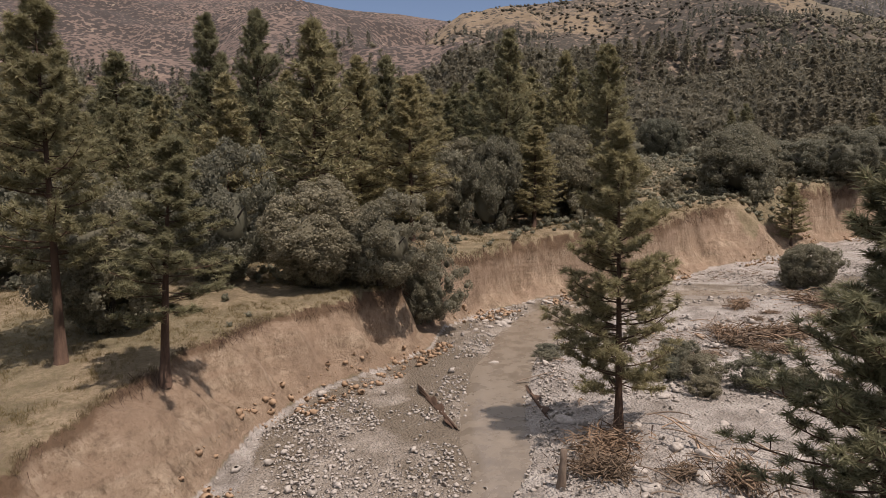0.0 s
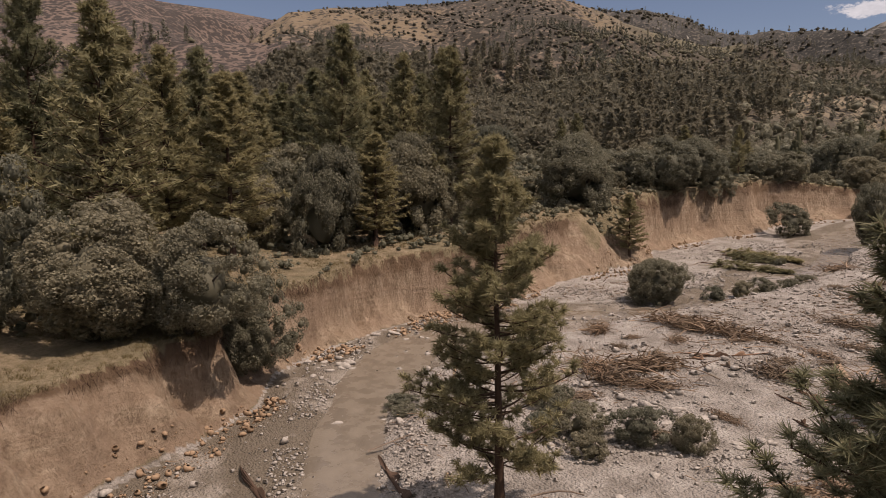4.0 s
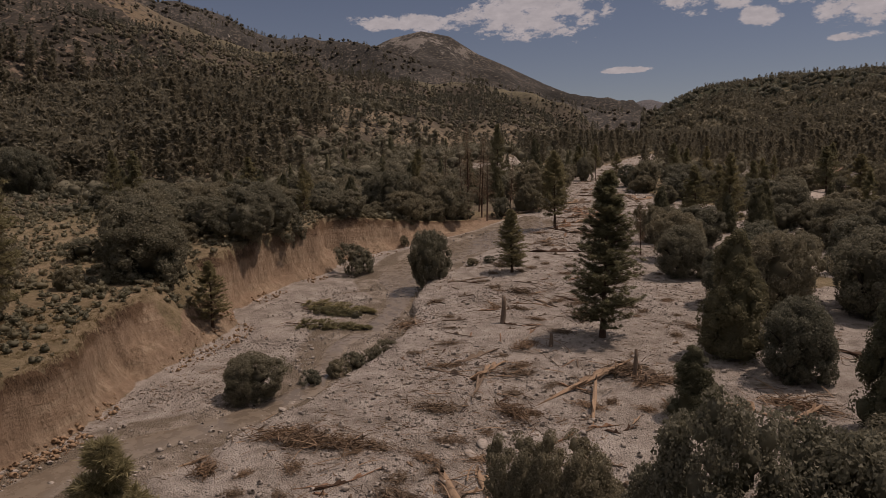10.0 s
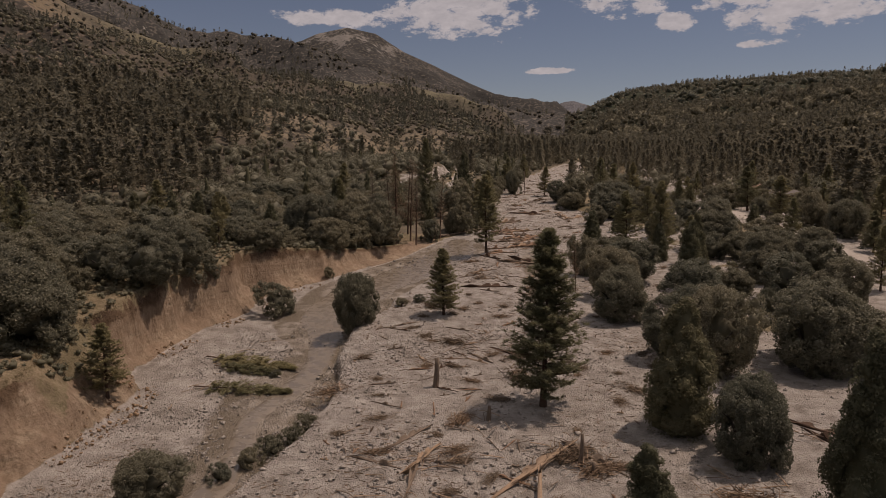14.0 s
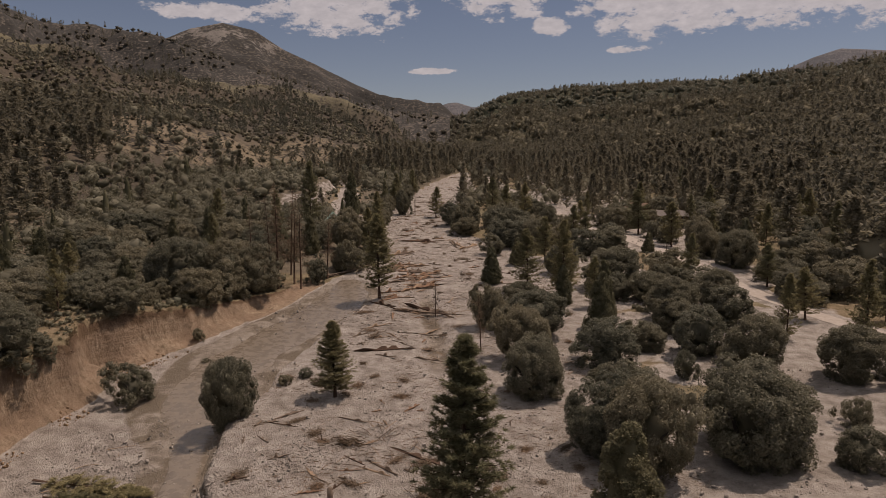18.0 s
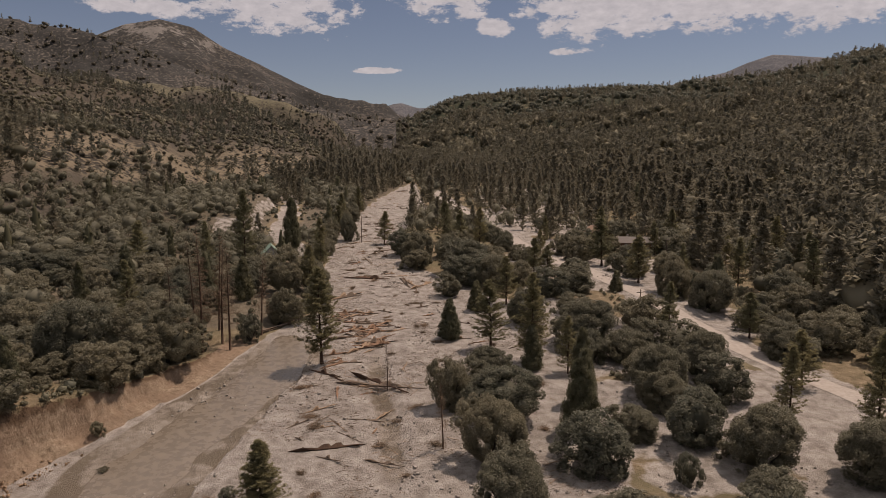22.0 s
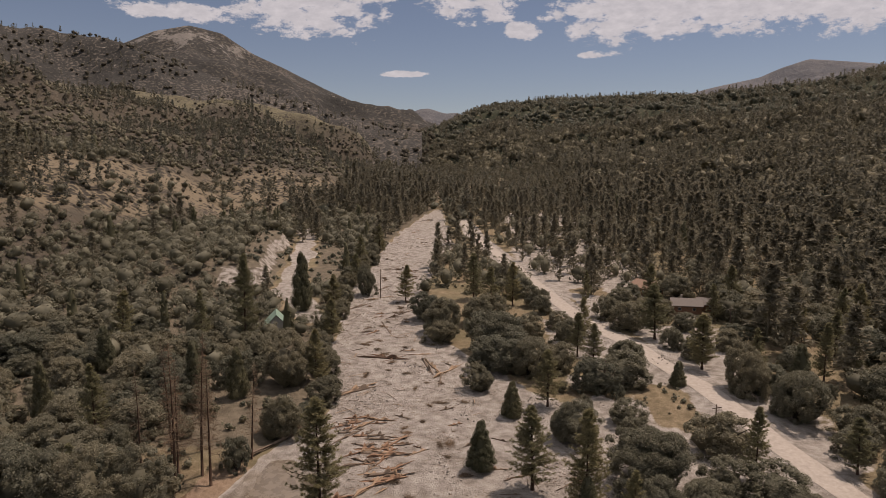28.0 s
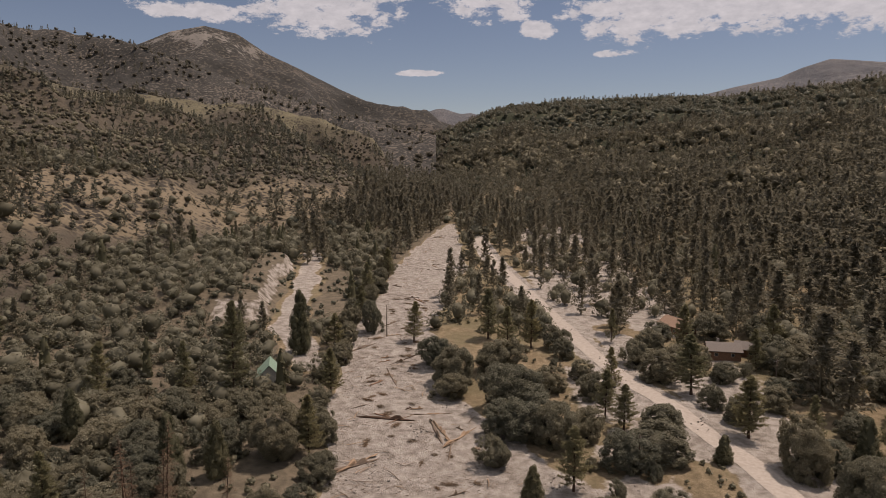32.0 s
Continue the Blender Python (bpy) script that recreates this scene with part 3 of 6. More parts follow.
def raw_mesh(name, verts, faces, mats, smooth_shade=False):
    """A mesh from arrays of places and of triangles or quads."""
    me = bpy.data.meshes.new(name)
    verts, faces = np.asarray(verts, np.float32), np.asarray(faces, np.int32)
    k = faces.shape[1]
    me.vertices.add(len(verts))
    me.vertices.foreach_set("co", verts.ravel())
    me.loops.add(faces.size)
    me.loops.foreach_set("vertex_index", faces.ravel())
    me.polygons.add(len(faces))
    me.polygons.foreach_set("loop_start", np.arange(0, faces.size, k, dtype=np.int32))
    me.polygons.foreach_set("loop_total", np.full(len(faces), k, np.int32))
    if smooth_shade:
        me.polygons.foreach_set("use_smooth", np.ones(len(faces), bool))
    for m in mats if isinstance(mats, (list, tuple)) else [mats]:
        me.materials.append(m)
    me.update(calc_edges=True)
    return me


def grid_faces(nx, ny):
    i, j = np.meshgrid(np.arange(nx - 1), np.arange(ny - 1))
    a = (j * nx + i).ravel()
    return np.stack([a, a + 1, a + nx + 1, a + nx], 1)


def spaced(*runs):
    """Grid lines: runs of (start, end, step)."""
    out = [np.arange(a, b, st) for a, b, st in runs]
    return np.concatenate(out + [[runs[-1][1]]])


def build_ground():
    xs = spaced((-4800, -1000, 200), (-1000, -300, 40), (-300, -110, 6), (-110, -78, 1.2), (-78, -62, 0.5), (-62, -18, 0.32), (-18, 70, 1.1), (70, 140, 4), (140, 400, 20), (400, 4800, 200))
    ys = spaced((-4800, -600, 200), (-600, -80, 25), (-80, -6, 3), (-6, 72, 0.34), (72, 115, 0.5), (115, 215, 0.8), (215, 420, 1.8), (420, 800, 10), (800, 4800, 160))
    X, Y = np.meshgrid(xs, ys)
    z, masks = land(X.ravel(), Y.ravel())
    SHEET.update(x=xs, y=ys, z=z.reshape(X.shape), rise=masks["rise"].reshape(X.shape))
    me = raw_mesh("ground", np.stack([X.ravel(), Y.ravel(), z], 1), grid_faces(len(xs), len(ys)), M["ground"], True)
    for k, v in masks.items():
        a = me.attributes.new(k, 'FLOAT', 'POINT')
        a.data.foreach_set("value", v.astype(np.float32))
    tagged(new("ground", me), "valley floor of pale flood gravel, cut earth bank and dry grass", "ground", kind="structure")


build_ground()

# ---------------------------------------------------------------- hills and mountains round the valley
HUB = (-12.0, 60.0)


def relief(x, y, rough, up):
    """Spurs and gullies that fade towards the foot and the crest."""
    spur = 1 - 2 * np.abs(fbm(x + 0.3 * y, y, rough * 9, 4, 66))
    return (rough * fbm(x, y, rough * 7, 5, 60) + 1.3 * rough * spur) * np.clip(up * 3, 0, 1) * np.clip((1 - up) * 5, 0.06, 1)


def stepped(k, turn, bow, top, base):
    """Share of the height on the near hill: a wooded foot, a steep grassy spur, a bench and the upper slope."""
    k2 = np.clip(k + 0.05 * fbm(turn * 10, 0 * turn, 45, 3, 68) * np.clip(k * 8, 0, 1) * np.clip((1 - k) * 4, 0, 1), 0, 1)
    low, fit_in = smooth(50, 38, turn), np.clip(top / 150, 0, 1)
    foot = np.interp(k2, [0, 0.06, 0.10, 0.22, 0.29, 0.5], [26, 40, 48, 74, 80, 96]) * fit_in
    high = np.interp(k2, [0.5, 0.64, 0.8, 1.0], [0, 0.45, 0.6, 1.0])
    z = foot + (top - foot) * high
    return np.maximum(k, 0) ** bow * (1 - low) + low * (z - base) / (top - base)


def calm(turn, up, rise):
    """The grassy spur is smoother than the hills behind."""
    return 1 if rise is None else 1 - 0.72 * smooth(46, 36, turn) * smooth(0.5, 0.28, up)


def ridge(name, label, crest, near, base, bow, mat, rough, steps=70, rise=None):
    """A ridge round the valley: crest of (turn, distance, height), rising from the distance near."""
    a = np.array(sorted(crest))
    n = int((a[-1, 0] - a[0, 0]) * 4) + 2
    az = np.linspace(a[0, 0], a[-1, 0], n)
    D, H = np.interp(az, a[:, 0], a[:, 1]), np.interp(az, a[:, 0], a[:, 2])
    k = np.concatenate([np.linspace(0, 1, steps), np.linspace(1.04, 1.5, 8)])
    K, A = np.meshgrid(k, np.radians(az), indexing="ij")
    start = np.interp(az, *zip(*near)) if isinstance(near, list) else near
    r = start + (D - start) * K
    x, y = HUB[0] - r * np.sin(A), HUB[1] + r * np.cos(A)
    up = np.clip(K, 0, 1)
    z = base + (H - base) * (up ** bow if rise is None else rise(up, np.degrees(A), bow, H, base)) - np.maximum(K - 1, 0) * (H - base) * 0.9
    z = z + relief(x, y, rough, up) * calm(np.degrees(A), up, rise)
    me = raw_mesh(name, np.stack([x.ravel(), y.ravel(), z.ravel()], 1), grid_faces(n, len(k)), mat, True)
    a2 = me.attributes.new("share", 'FLOAT', 'POINT')
    a2.data.foreach_set("value", (up + 0.04 * fbm(x, y, 60, 3, 69)).ravel().astype(np.float32))
    a3 = me.attributes.new("head", 'FLOAT', 'POINT')
    a3.data.foreach_set("value", smooth(46, 36, np.degrees(A)).ravel().astype(np.float32))
    tagged(new(name, me), label, "hill", kind="structure")

    def height(turn, share):
        """Place on the slope at a turn in degrees and a share of the way to the crest."""
        d, h = np.interp(turn, a[:, 0], a[:, 1]), np.interp(turn, a[:, 0], a[:, 2])
        t = np.radians(turn)
        st = np.interp(turn, *zip(*near)) if isinstance(near, list) else near
        rr = st + (d - st) * share
        px, py = HUB[0] - rr * np.sin(t), HUB[1] + rr * np.cos(t)
        pz = base + (h - base) * (share ** bow if rise is None else rise(share, turn, bow, h, base))
        return px, py, pz + relief(px, py, rough, share) * calm(turn, share, rise)
    height.near, height.crest = near, a
    return height


def hill_share(x, y):
    """Share of the way from the foot of the near hill to its crest."""
    turn, r = np.degrees(np.arctan2(HUB[0] - x, y - HUB[1])), np.hypot(x - HUB[0], y - HUB[1])
    st, d = np.interp(turn, *zip(*near_hill.near)), np.interp(turn, near_hill.crest[:, 0], near_hill.crest[:, 1])
    return (r - st) / (d - st)


def hill_z(x, y):
    """Height of the near hill under places of the plan, far below where it does not reach."""
    x, y = np.asarray(x, float), np.asarray(y, float)
    turn, k = np.degrees(np.arctan2(HUB[0] - x, y - HUB[1])), hill_share(x, y)
    z = near_hill(turn, np.clip(k, 0, 1))[2]
    return np.where((k > 0) & (k < 1) & (turn > 6) & (turn < 84), z, -99)


west_hill = ridge("hill_west", "dry brown hillside with dark scrub and pale scars", [(175, 1500, 300), (140, 1500, 330), (118, 1490, 345), (103, 1491, 352), (94, 1483, 356), (88, 1477, 374), (82.7, 1473, 375),
                  (79, 1470, 364), (74.5, 1466, 356), (70.3, 1463, 340), (67.4, 1461, 330), (64, 1450, 290), (60, 1440, 230), (52, 1440, 90), (46, 1440, 20)], 260, 18, 1.5, M["brownhill"], 40)
near_hill = ridge("hill_near", "brown scrub hill with a grassy spur", [(84, 1070, 20), (78, 1070, 120), (73, 1070, 220), (69.8, 1075, 265), (65.9, 1072, 280), (60.4, 1068, 287), (56.4, 1066, 293), (52.7, 1064, 298), (49.9, 1062, 302), (47.1, 1061, 295),
                  (43.3, 1059, 270), (41.9, 1058, 255), (36, 1100, 222), (30, 1150, 192), (22, 1200, 168), (14, 1250, 142), (8, 1250, 112), (6, 1250, 60)], [(6, 500), (14, 380), (22, 300), (35, 240), (84, 240)], 26, 1.2, M["spurhill"], 26, 110, stepped)
mid_ridge = ridge("ridge_dark", "dark wooded ridge below the peak", [(52, 2160, 500), (42.6, 2159, 514), (40.3, 2158, 519), (37.9, 2157, 500), (35.2, 2156, 455), (33.3, 2155, 431), (31, 2155, 424), (28.8, 2154, 413), (25.4, 2153, 406),
                  (22.4, 2152, 355), (16.4, 2152, 275), (10, 2150, 215), (3, 2150, 160)], 700, 35, 1.3, M["darkhill"], 42)
peak = ridge("peak", "dark rocky mountain with pale bare patches", [(32, 4155, 560), (25.5, 4155, 726), (23.2, 4155, 808), (20.9, 4154, 850), (18.5, 4154, 819), (16.2, 4153, 717), (13.5, 4153, 629), (10.8, 4153, 532),
             (8.1, 4153, 454), (4.7, 4153, 397), (2, 4153, 330), (-2, 4150, 280)], 2300, 60, 1.2, M["peakrock"], 62)
# these two carry the air's haze in their base colour
ridge("far_peaks", "far peaks in a haze-tinted blue grey", [(6, 4600, 380), (4.2, 4600, 428), (3.1, 4600, 460), (2.4, 4600, 466), (1.0, 4600, 432), (0.1, 4600, 440), (-1.1, 4600, 410), (-4, 4600, 330)], 3800, 200, 1.2, M["hazehill"], 14)
ridge("mesa", "flat-topped far mountain in a haze-tinted blue grey", [(-12, 4440, 380), (-17.8, 4445, 521), (-19.9, 4445, 558), (-23, 4443, 605), (-24.4, 4443, 651), (-26.1, 4442, 690), (-29.5, 4441, 655), (-36, 4440, 560), (-48, 4440, 420)], 3000, 150, 1.2, M["hazehill"], 14)
east_hill = ridge("hill_east", "hillside covered in dark mixed forest", [(16, 1900, 70), (10, 1900, 95), (6, 1900, 125), (3.3, 1895, 160), (1.5, 1895, 183), (-1, 1890, 220), (-3, 1890, 240), (-7.5, 1890, 252), (-11.5, 1890, 256), (-15.7, 1890, 256), (-19.6, 1890, 253),
                  (-23.4, 1890, 259), (-27, 1886, 272), (-31.4, 1883, 298), (-45, 1700, 330), (-80, 1500, 300), (-130, 1400, 260), (-185, 1400, 280)], [(-185, 150), (-45, 120), (-32, 170), (-26, 245), (-20, 330), (-10, 430), (0, 600), (8, 900), (16, 1100)], 22, 1.05, M["foresthill"], 16)

# ---------------------------------------------------------------- how plants are made
def part(name, me, parent, label=""):
    """A mesh as one part under a thing."""
    ob = new(name, me)
    ob.parent = parent
    if label:
        ob["label"] = label
    return ob


def tube(path, radii, sides=8, cap=True):
    """A tapering tube along places."""
    path = np.asarray(path, float)
    n, r = len(path), np.asarray(radii, float)[:, None, None]
    k = np.arange(n)
    w = unit(path[np.minimum(k + 1, n - 1)] - path[np.maximum(k - 1, 0)])
    ref = np.where(np.abs(w[:, 2:3]) > 0.8, np.array([[0.31, 0.87, 0.12]]), np.array([[0.0, 0.0, 1.0]]))
    u = unit(np.cross(w, ref))
    v = np.cross(w, u)
    a = np.linspace(0, 2 * np.pi, sides, endpoint=False)[None, :, None]
    verts = (path[:, None] + r * (np.cos(a) * u[:, None] + np.sin(a) * v[:, None])).reshape(-1, 3)
    i, kk = np.arange(sides), np.arange(n - 1)[:, None] * sides
    j = (i + 1) % sides
    faces = np.concatenate([np.stack([kk + i, kk + j, kk + sides + j], 2).reshape(-1, 3), np.stack([kk + i, kk + sides + j, kk + sides + i], 2).reshape(-1, 3)])
    if cap:
        t = np.arange(1, sides - 1)
        for o in (0, (n - 1) * sides):
            faces = np.concatenate([faces, np.stack([0 * t + o, o + t, o + t + 1], 1)])
    return verts, faces


def joined(pieces):
    v, f, n = [], [], 0
    for a, b in pieces:
        v.append(a)
        f.append(np.asarray(b) + n)
        n += len(a)
    return np.concatenate(v), np.concatenate(f)


def unit(v):
    return v / (np.linalg.norm(v, axis=-1, keepdims=True) + 1e-9)


def blades(rng, at, way, length, width):
    """Thin triangles that start at places and point along ways."""
    n = len(at)
    sidew = unit(np.cross(way, rng.normal(size=(n, 3))))
    L, W = length * rng.uniform(0.7, 1.25, (n, 1)), width * rng.uniform(0.7, 1.3, (n, 1))
    tip = at + way * L
    v = np.stack([at - sidew * W / 2, at + sidew * W / 2, tip], 1).reshape(-1, 3)
    return v, np.arange(3 * n).reshape(-1, 3)


def leaves(rng, at, size, up=0.3, out=None):
    """Small leaf triangles in all directions about places."""
    n = len(at)
    a = unit(rng.normal(size=(n, 3)) + (0, 0, up)) if out is None else unit(rng.normal(size=(n, 3)) * 0.75 + 0.9 * out + (0, 0, 0.15))
    u = unit(np.cross(a, rng.normal(size=(n, 3))))
    w = np.cross(a, u)
    s = size * rng.uniform(0.6, 1.4, (n, 1))
    v = np.stack([at + u * s * 0.6, at - u * s * 0.3 + w * s * 0.5, at - u * s * 0.35 - w * s * 0.5], 1).reshape(-1, 3)
    return v, np.arange(3 * n).reshape(-1, 3)


def lump(rng, centre, radii, rings=5, segs=8, rough=0.25):
    """A rough closed lump, for the shaded inside of a crown and for stones."""
    v, f = [], []
    for i in range(rings + 1):
        t = np.pi * i / rings
        for j in range(segs):
            a = 2 * np.pi * (j + 0.5 * (i % 2)) / segs
            k = 1 + rough * rng.uniform(-1, 1)
            v.append((np.sin(t) * np.cos(a) * k, np.sin(t) * np.sin(a) * k, np.cos(t) * k))
    for i in range(rings):
        for j in range(segs):
            a, b = i * segs + j, i * segs + (j + 1) % segs
            f += [(a, b, b + segs), (a, b + segs, a + segs)]
    return np.array(v) * radii + centre, np.array(f)


def block(rng, size, rings=4, segs=6, cuts=9):
    """A broken angular stone, cut flat by a few planes."""
    n = unit(rng.normal(size=(cuts, 3)))
    off = rng.uniform(0.62, 1.0, cuts)
    v, f = lump(rng, (0, 0, 0), (1, 1, 1), rings, segs, 0.0)
    v = unit(v + 1e-6)
    reach = np.min(np.where(v @ n.T > 0.15, off / np.maximum(v @ n.T, 0.15), 1.25), axis=1)
    turn, _ = np.linalg.qr(rng.normal(size=(3, 3)))
    return (v * reach[:, None]) @ turn * size, f


def pine_parts(seed, H, R, clear, nb, nt, nn, blade, width, thin=1.0, limbs=True, inner=0.32):
    """Trunk with boughs, and round needle tufts on their twigs, of a pine."""
    rng = np.random.RandomState(seed)
    lean = rng.uniform(-0.015, 0.015, 2) * H
    hs = np.linspace(0, 1, 9)
    spine = np.stack([lean[0] * hs ** 2, lean[1] * hs ** 2, hs * H], 1)
    rad = 0.0108 * H * (1 - hs * 0.93) + 0.0045 * H * np.exp(-hs * 30)
    wood = [tube(spine, rad, 8)]
    pts, ways = [], []
    for b in range(nb):
        u = (b + rng.rand()) / nb
        h = clear + (1 - clear) * u ** 0.9
        prof = min(1.0, (u + 0.25) / 0.42) * (1 - u) ** 0.88 + 0.06
        L = R * prof * rng.uniform(0.5, 1.15) * thin
        a = rng.uniform(0, 2 * np.pi)
        o = np.array([lean[0] * h ** 2, lean[1] * h ** 2, h * H])
        rise = -0.2 + 0.6 * u + rng.uniform(-0.3, 0.3)
        k = np.linspace(0, 1, 5)
        p = o + np.stack([np.cos(a) * L * k, np.sin(a) * L * k, L * (rise * k + 0.42 * k ** 2)], 1)
        if limbs:
            wood.append(tube(p, 0.012 * L * (1.15 - k) + 0.012, 4, False))
        side = np.array([-np.sin(a), np.cos(a), 0.0])
        for q in np.linspace(inner, 1.0, nt):
            q = min(1.0, q + rng.uniform(-0.06, 0.06))
            base = o + np.array([np.cos(a) * L * q, np.sin(a) * L * q, L * (rise * q + 0.42 * q * q)])
            c = base + side * rng.uniform(-1, 1) * 0.30 * L * (1.15 - q) + np.array([0, 0, rng.uniform(-0.02, 0.14) * L])
            if limbs and nn > 40:
                wood.append(tube([base, c], [0.022, 0.01], 3, False))
            n = rng.normal(size=(nn, 3)) + 0.5 * np.array([np.cos(a), np.sin(a), 0.9])
            pts.append(np.repeat(c[None], nn, 0) + rng.normal(size=(nn, 3)) * 0.12 * blade)
            ways.append(unit(n))
    top = np.array([lean[0], lean[1], H])
    n = rng.normal(size=(nn * 3, 3)) + (0, 0, 0.6)
    pts.append(top - np.stack([0 * n[:, 0], 0 * n[:, 0], rng.rand(nn * 3) * 0.06 * H], 1))
    ways.append(unit(n))
    return joined(wood), blades(rng, np.concatenate(pts), np.concatenate(ways), blade, width)


def oak_parts(seed, H, R, clumps, nl, leaf, low=0.28, stems=3, core=0.66, cuts=(6, 9), swell=0.3, mounds=True):
    """Forked trunk, and a crown of many leafy mounds about a shaded inside."""
    rng = np.random.RandomState(seed)
    wood, soup = [], []
    mid = H * (low + (1 - low) * 0.5)
    for k in range(stems):
        a = 2 * np.pi * k / stems + rng.rand()
        e = np.array([np.cos(a) * R * 0.5, np.sin(a) * R * 0.5, mid + rng.uniform(-0.1, 0.2) * H])
        m = e * (0.35, 0.35, 0.5) + rng.normal(size=3) * 0.04 * H
        wood.append(tube([(0, 0, 0), m, e, e * (1.4, 1.4, 1.2)], [0.035 * H, 0.026 * H, 0.014 * H, 0.004 * H], 6, False))
    bumps = [(unit(rng.normal(size=3) + (0, 0, 0.25)), rng.uniform(0.2, 0.45)) for _ in range(6)]

    def reach(d):
        r = np.full(len(d), 0.70)
        for w, s in bumps:
            r += s * np.clip((d @ w - 0.5) / 0.5, 0, 1) ** 1.2
        return r
    half = H * (1 - low) / 2
    span, heart = np.array([R * 0.85, R * 0.85, half * 0.92]), np.array([0, 0, H - half * 1.02])
    d = unit(rng.normal(size=(clumps, 3)) + (0, 0, 0.2))
    r = swell * rng.uniform(0.55, 1.15, clumps)
    c = d * (reach(d) * rng.uniform(0.80, 1.0, clumps))[:, None]
    at, out = [], []
    for ck, rk in zip(c, r):
        w = unit(rng.normal(size=(nl, 3)) + 0.9 * unit(ck))
        at.append((ck + w * rk * rng.uniform(0.8, 1.08, (nl, 1))) * span + heart)
        out.append(w)
        if core and mounds:
            v, f = lump(rng, (0, 0, 0), (1, 1, 1), 3, 5, 0.12)
            soup.append(((ck + v * rk * 0.52) * span + heart, f))
    soup.append(leaves(rng, np.concatenate(at), leaf, 0.3, np.concatenate(out)))
    if core:
        v, f = lump(rng, (0, 0, 0), (1, 1, 1), cuts[0], cuts[1], 0.0)
        dv = unit(v)
        v = dv * (reach(dv) * core * rng.uniform(0.82, 1.15, len(dv)))[:, None] * span + heart
        soup.append((v, f))
    return joined(wood), joined(soup)


def cedar_parts(seed, H, R, clumps, nl, leaf, full=0.55):
    """Dense upright cone of leafy mounds to the ground."""
    rng = np.random.RandomState(seed)
    soup, at, out = [], [], []
    for k in range(clumps):
        u = ((k + rng.rand()) / clumps) ** 1.25
        a = rng.uniform(0, 2 * np.pi)
        r = R * (1 - u) ** full * min(1, (u + 0.08) / 0.16) * rng.uniform(0.55, 0.85)
        c, size = np.array([np.cos(a) * r, np.sin(a) * r, 0.06 * H + u * H * 0.88]), R * rng.uniform(0.2, 0.36) * (1.1 - 0.6 * u)
        w = unit(rng.normal(size=(nl, 3)) + 0.8 * np.array([np.cos(a), np.sin(a), 0.4]))
        at.append(c + w * size * rng.uniform(0.8, 1.15, (nl, 1)) * (1, 1, 1.25))
        out.append(w)
        v, f = lump(rng, (0, 0, 0), (1, 1, 1.2), 3, 5, 0.12)
        soup.append((c + v * size * 0.66, f))
    soup.append(leaves(rng, np.concatenate(at), leaf, 0.3, np.concatenate(out)))
    hs = np.linspace(0.03, 0.95, 7)
    soup.append(tube(np.stack([0 * hs, 0 * hs, hs * H], 1), 0.6 * R * (1 - hs) ** full, 9))
    wood = tube([(0, 0, 0), (0, 0, H * 0.3), (0, 0, H * 0.85)], [0.022 * H, 0.016 * H, 0.004 * H], 7)
    return wood, joined(soup)


def dead_parts(seed, H, nb=150):
    """Bare pole pine with broken twigs."""
    rng = np.random.RandomState(seed)
    k = np.linspace(0, 1, 7)
    bend = rng.uniform(-0.03, 0.03, 2) * H
    spine = np.stack([bend[0] * k ** 2, bend[1] * k ** 2, k * H], 1)
    wood = [tube(spine, 0.0115 * H * (1.05 - k), 7)]
    twigs = []
    for b in range(nb):
        h = 0.25 + 0.73 * (b + rng.rand()) / nb
        a, L = rng.uniform(0, 6.28), H * rng.uniform(0.05, 0.14) * (1.2 - h)
        o = np.array([bend[0] * h ** 2, bend[1] * h ** 2, h * H])
        w = np.array([np.cos(a), np.sin(a), rng.uniform(-0.5, 0.4)])
        twigs.append(tube([o, o + w * L * 0.6, o + w * L + (0, 0, 0.1 * L)], [0.034, 0.026, 0.012], 3, False))
        for _ in range(6):
            q = o + w * L * rng.uniform(0.4, 1)
            e = unit(w + rng.normal(size=3) * 0.8) * L * 0.35
            twigs.append(tube([q, q + e], [0.022, 0.01], 3, False))
    return joined(wood), joined(twigs)


KINDS = {}


def kind_of(name, thing, parts, wood, leaf, crown="crown"):
    """Keeps the meshes of one kind of plant and its size."""
    (wv, wf), (cv, cf) = parts
    KINDS.setdefault(name, []).append((thing, raw_mesh("trunk", wv, wf, wood, True), raw_mesh(crown, cv, cf, leaf), crown,
                                       float(cv[:, 2].max()), float(np.percentile(np.hypot(cv[:, 0], cv[:, 1]), 97))))


for k in range(2):
    kind_of("near_pine", "pine_tree", pine_parts(121 + k, 17, 3.7, 0.13, 165, 9, 52, 0.34, 0.042, 0.92, True, 0.36), M["bark"], M["pine"])
for k in range(2):
    kind_of("dense_pine", "pine_tree", pine_parts(181 + k, 20, 3.6, 0.09, 300, 7, 30, 0.40, 0.06, 0.95, True, 0.25), M["bark"], M["pine"])
for k in range(2):
    kind_of("tall_pine", "pine_tree", pine_parts(105 + k, 20, 3.6, 0.27, 110, 10, 50, 0.36, 0.05, 0.95, True, 0.34), M["bark"], M["pine"])
for k in range(4):
    kind_of("pine", "pine_tree", pine_parts(110 + k, 20, 3.8, 0.14, 190, 7, 24, 0.42, 0.075), M["bark"], M["pine"])
for k in range(4):
    kind_of("wood_pine", "pine_tree", pine_parts(120 + k, 20, 3.8, 0.10, 160, 6, 13, 0.52, 0.13), M["bark"], M["pine"])
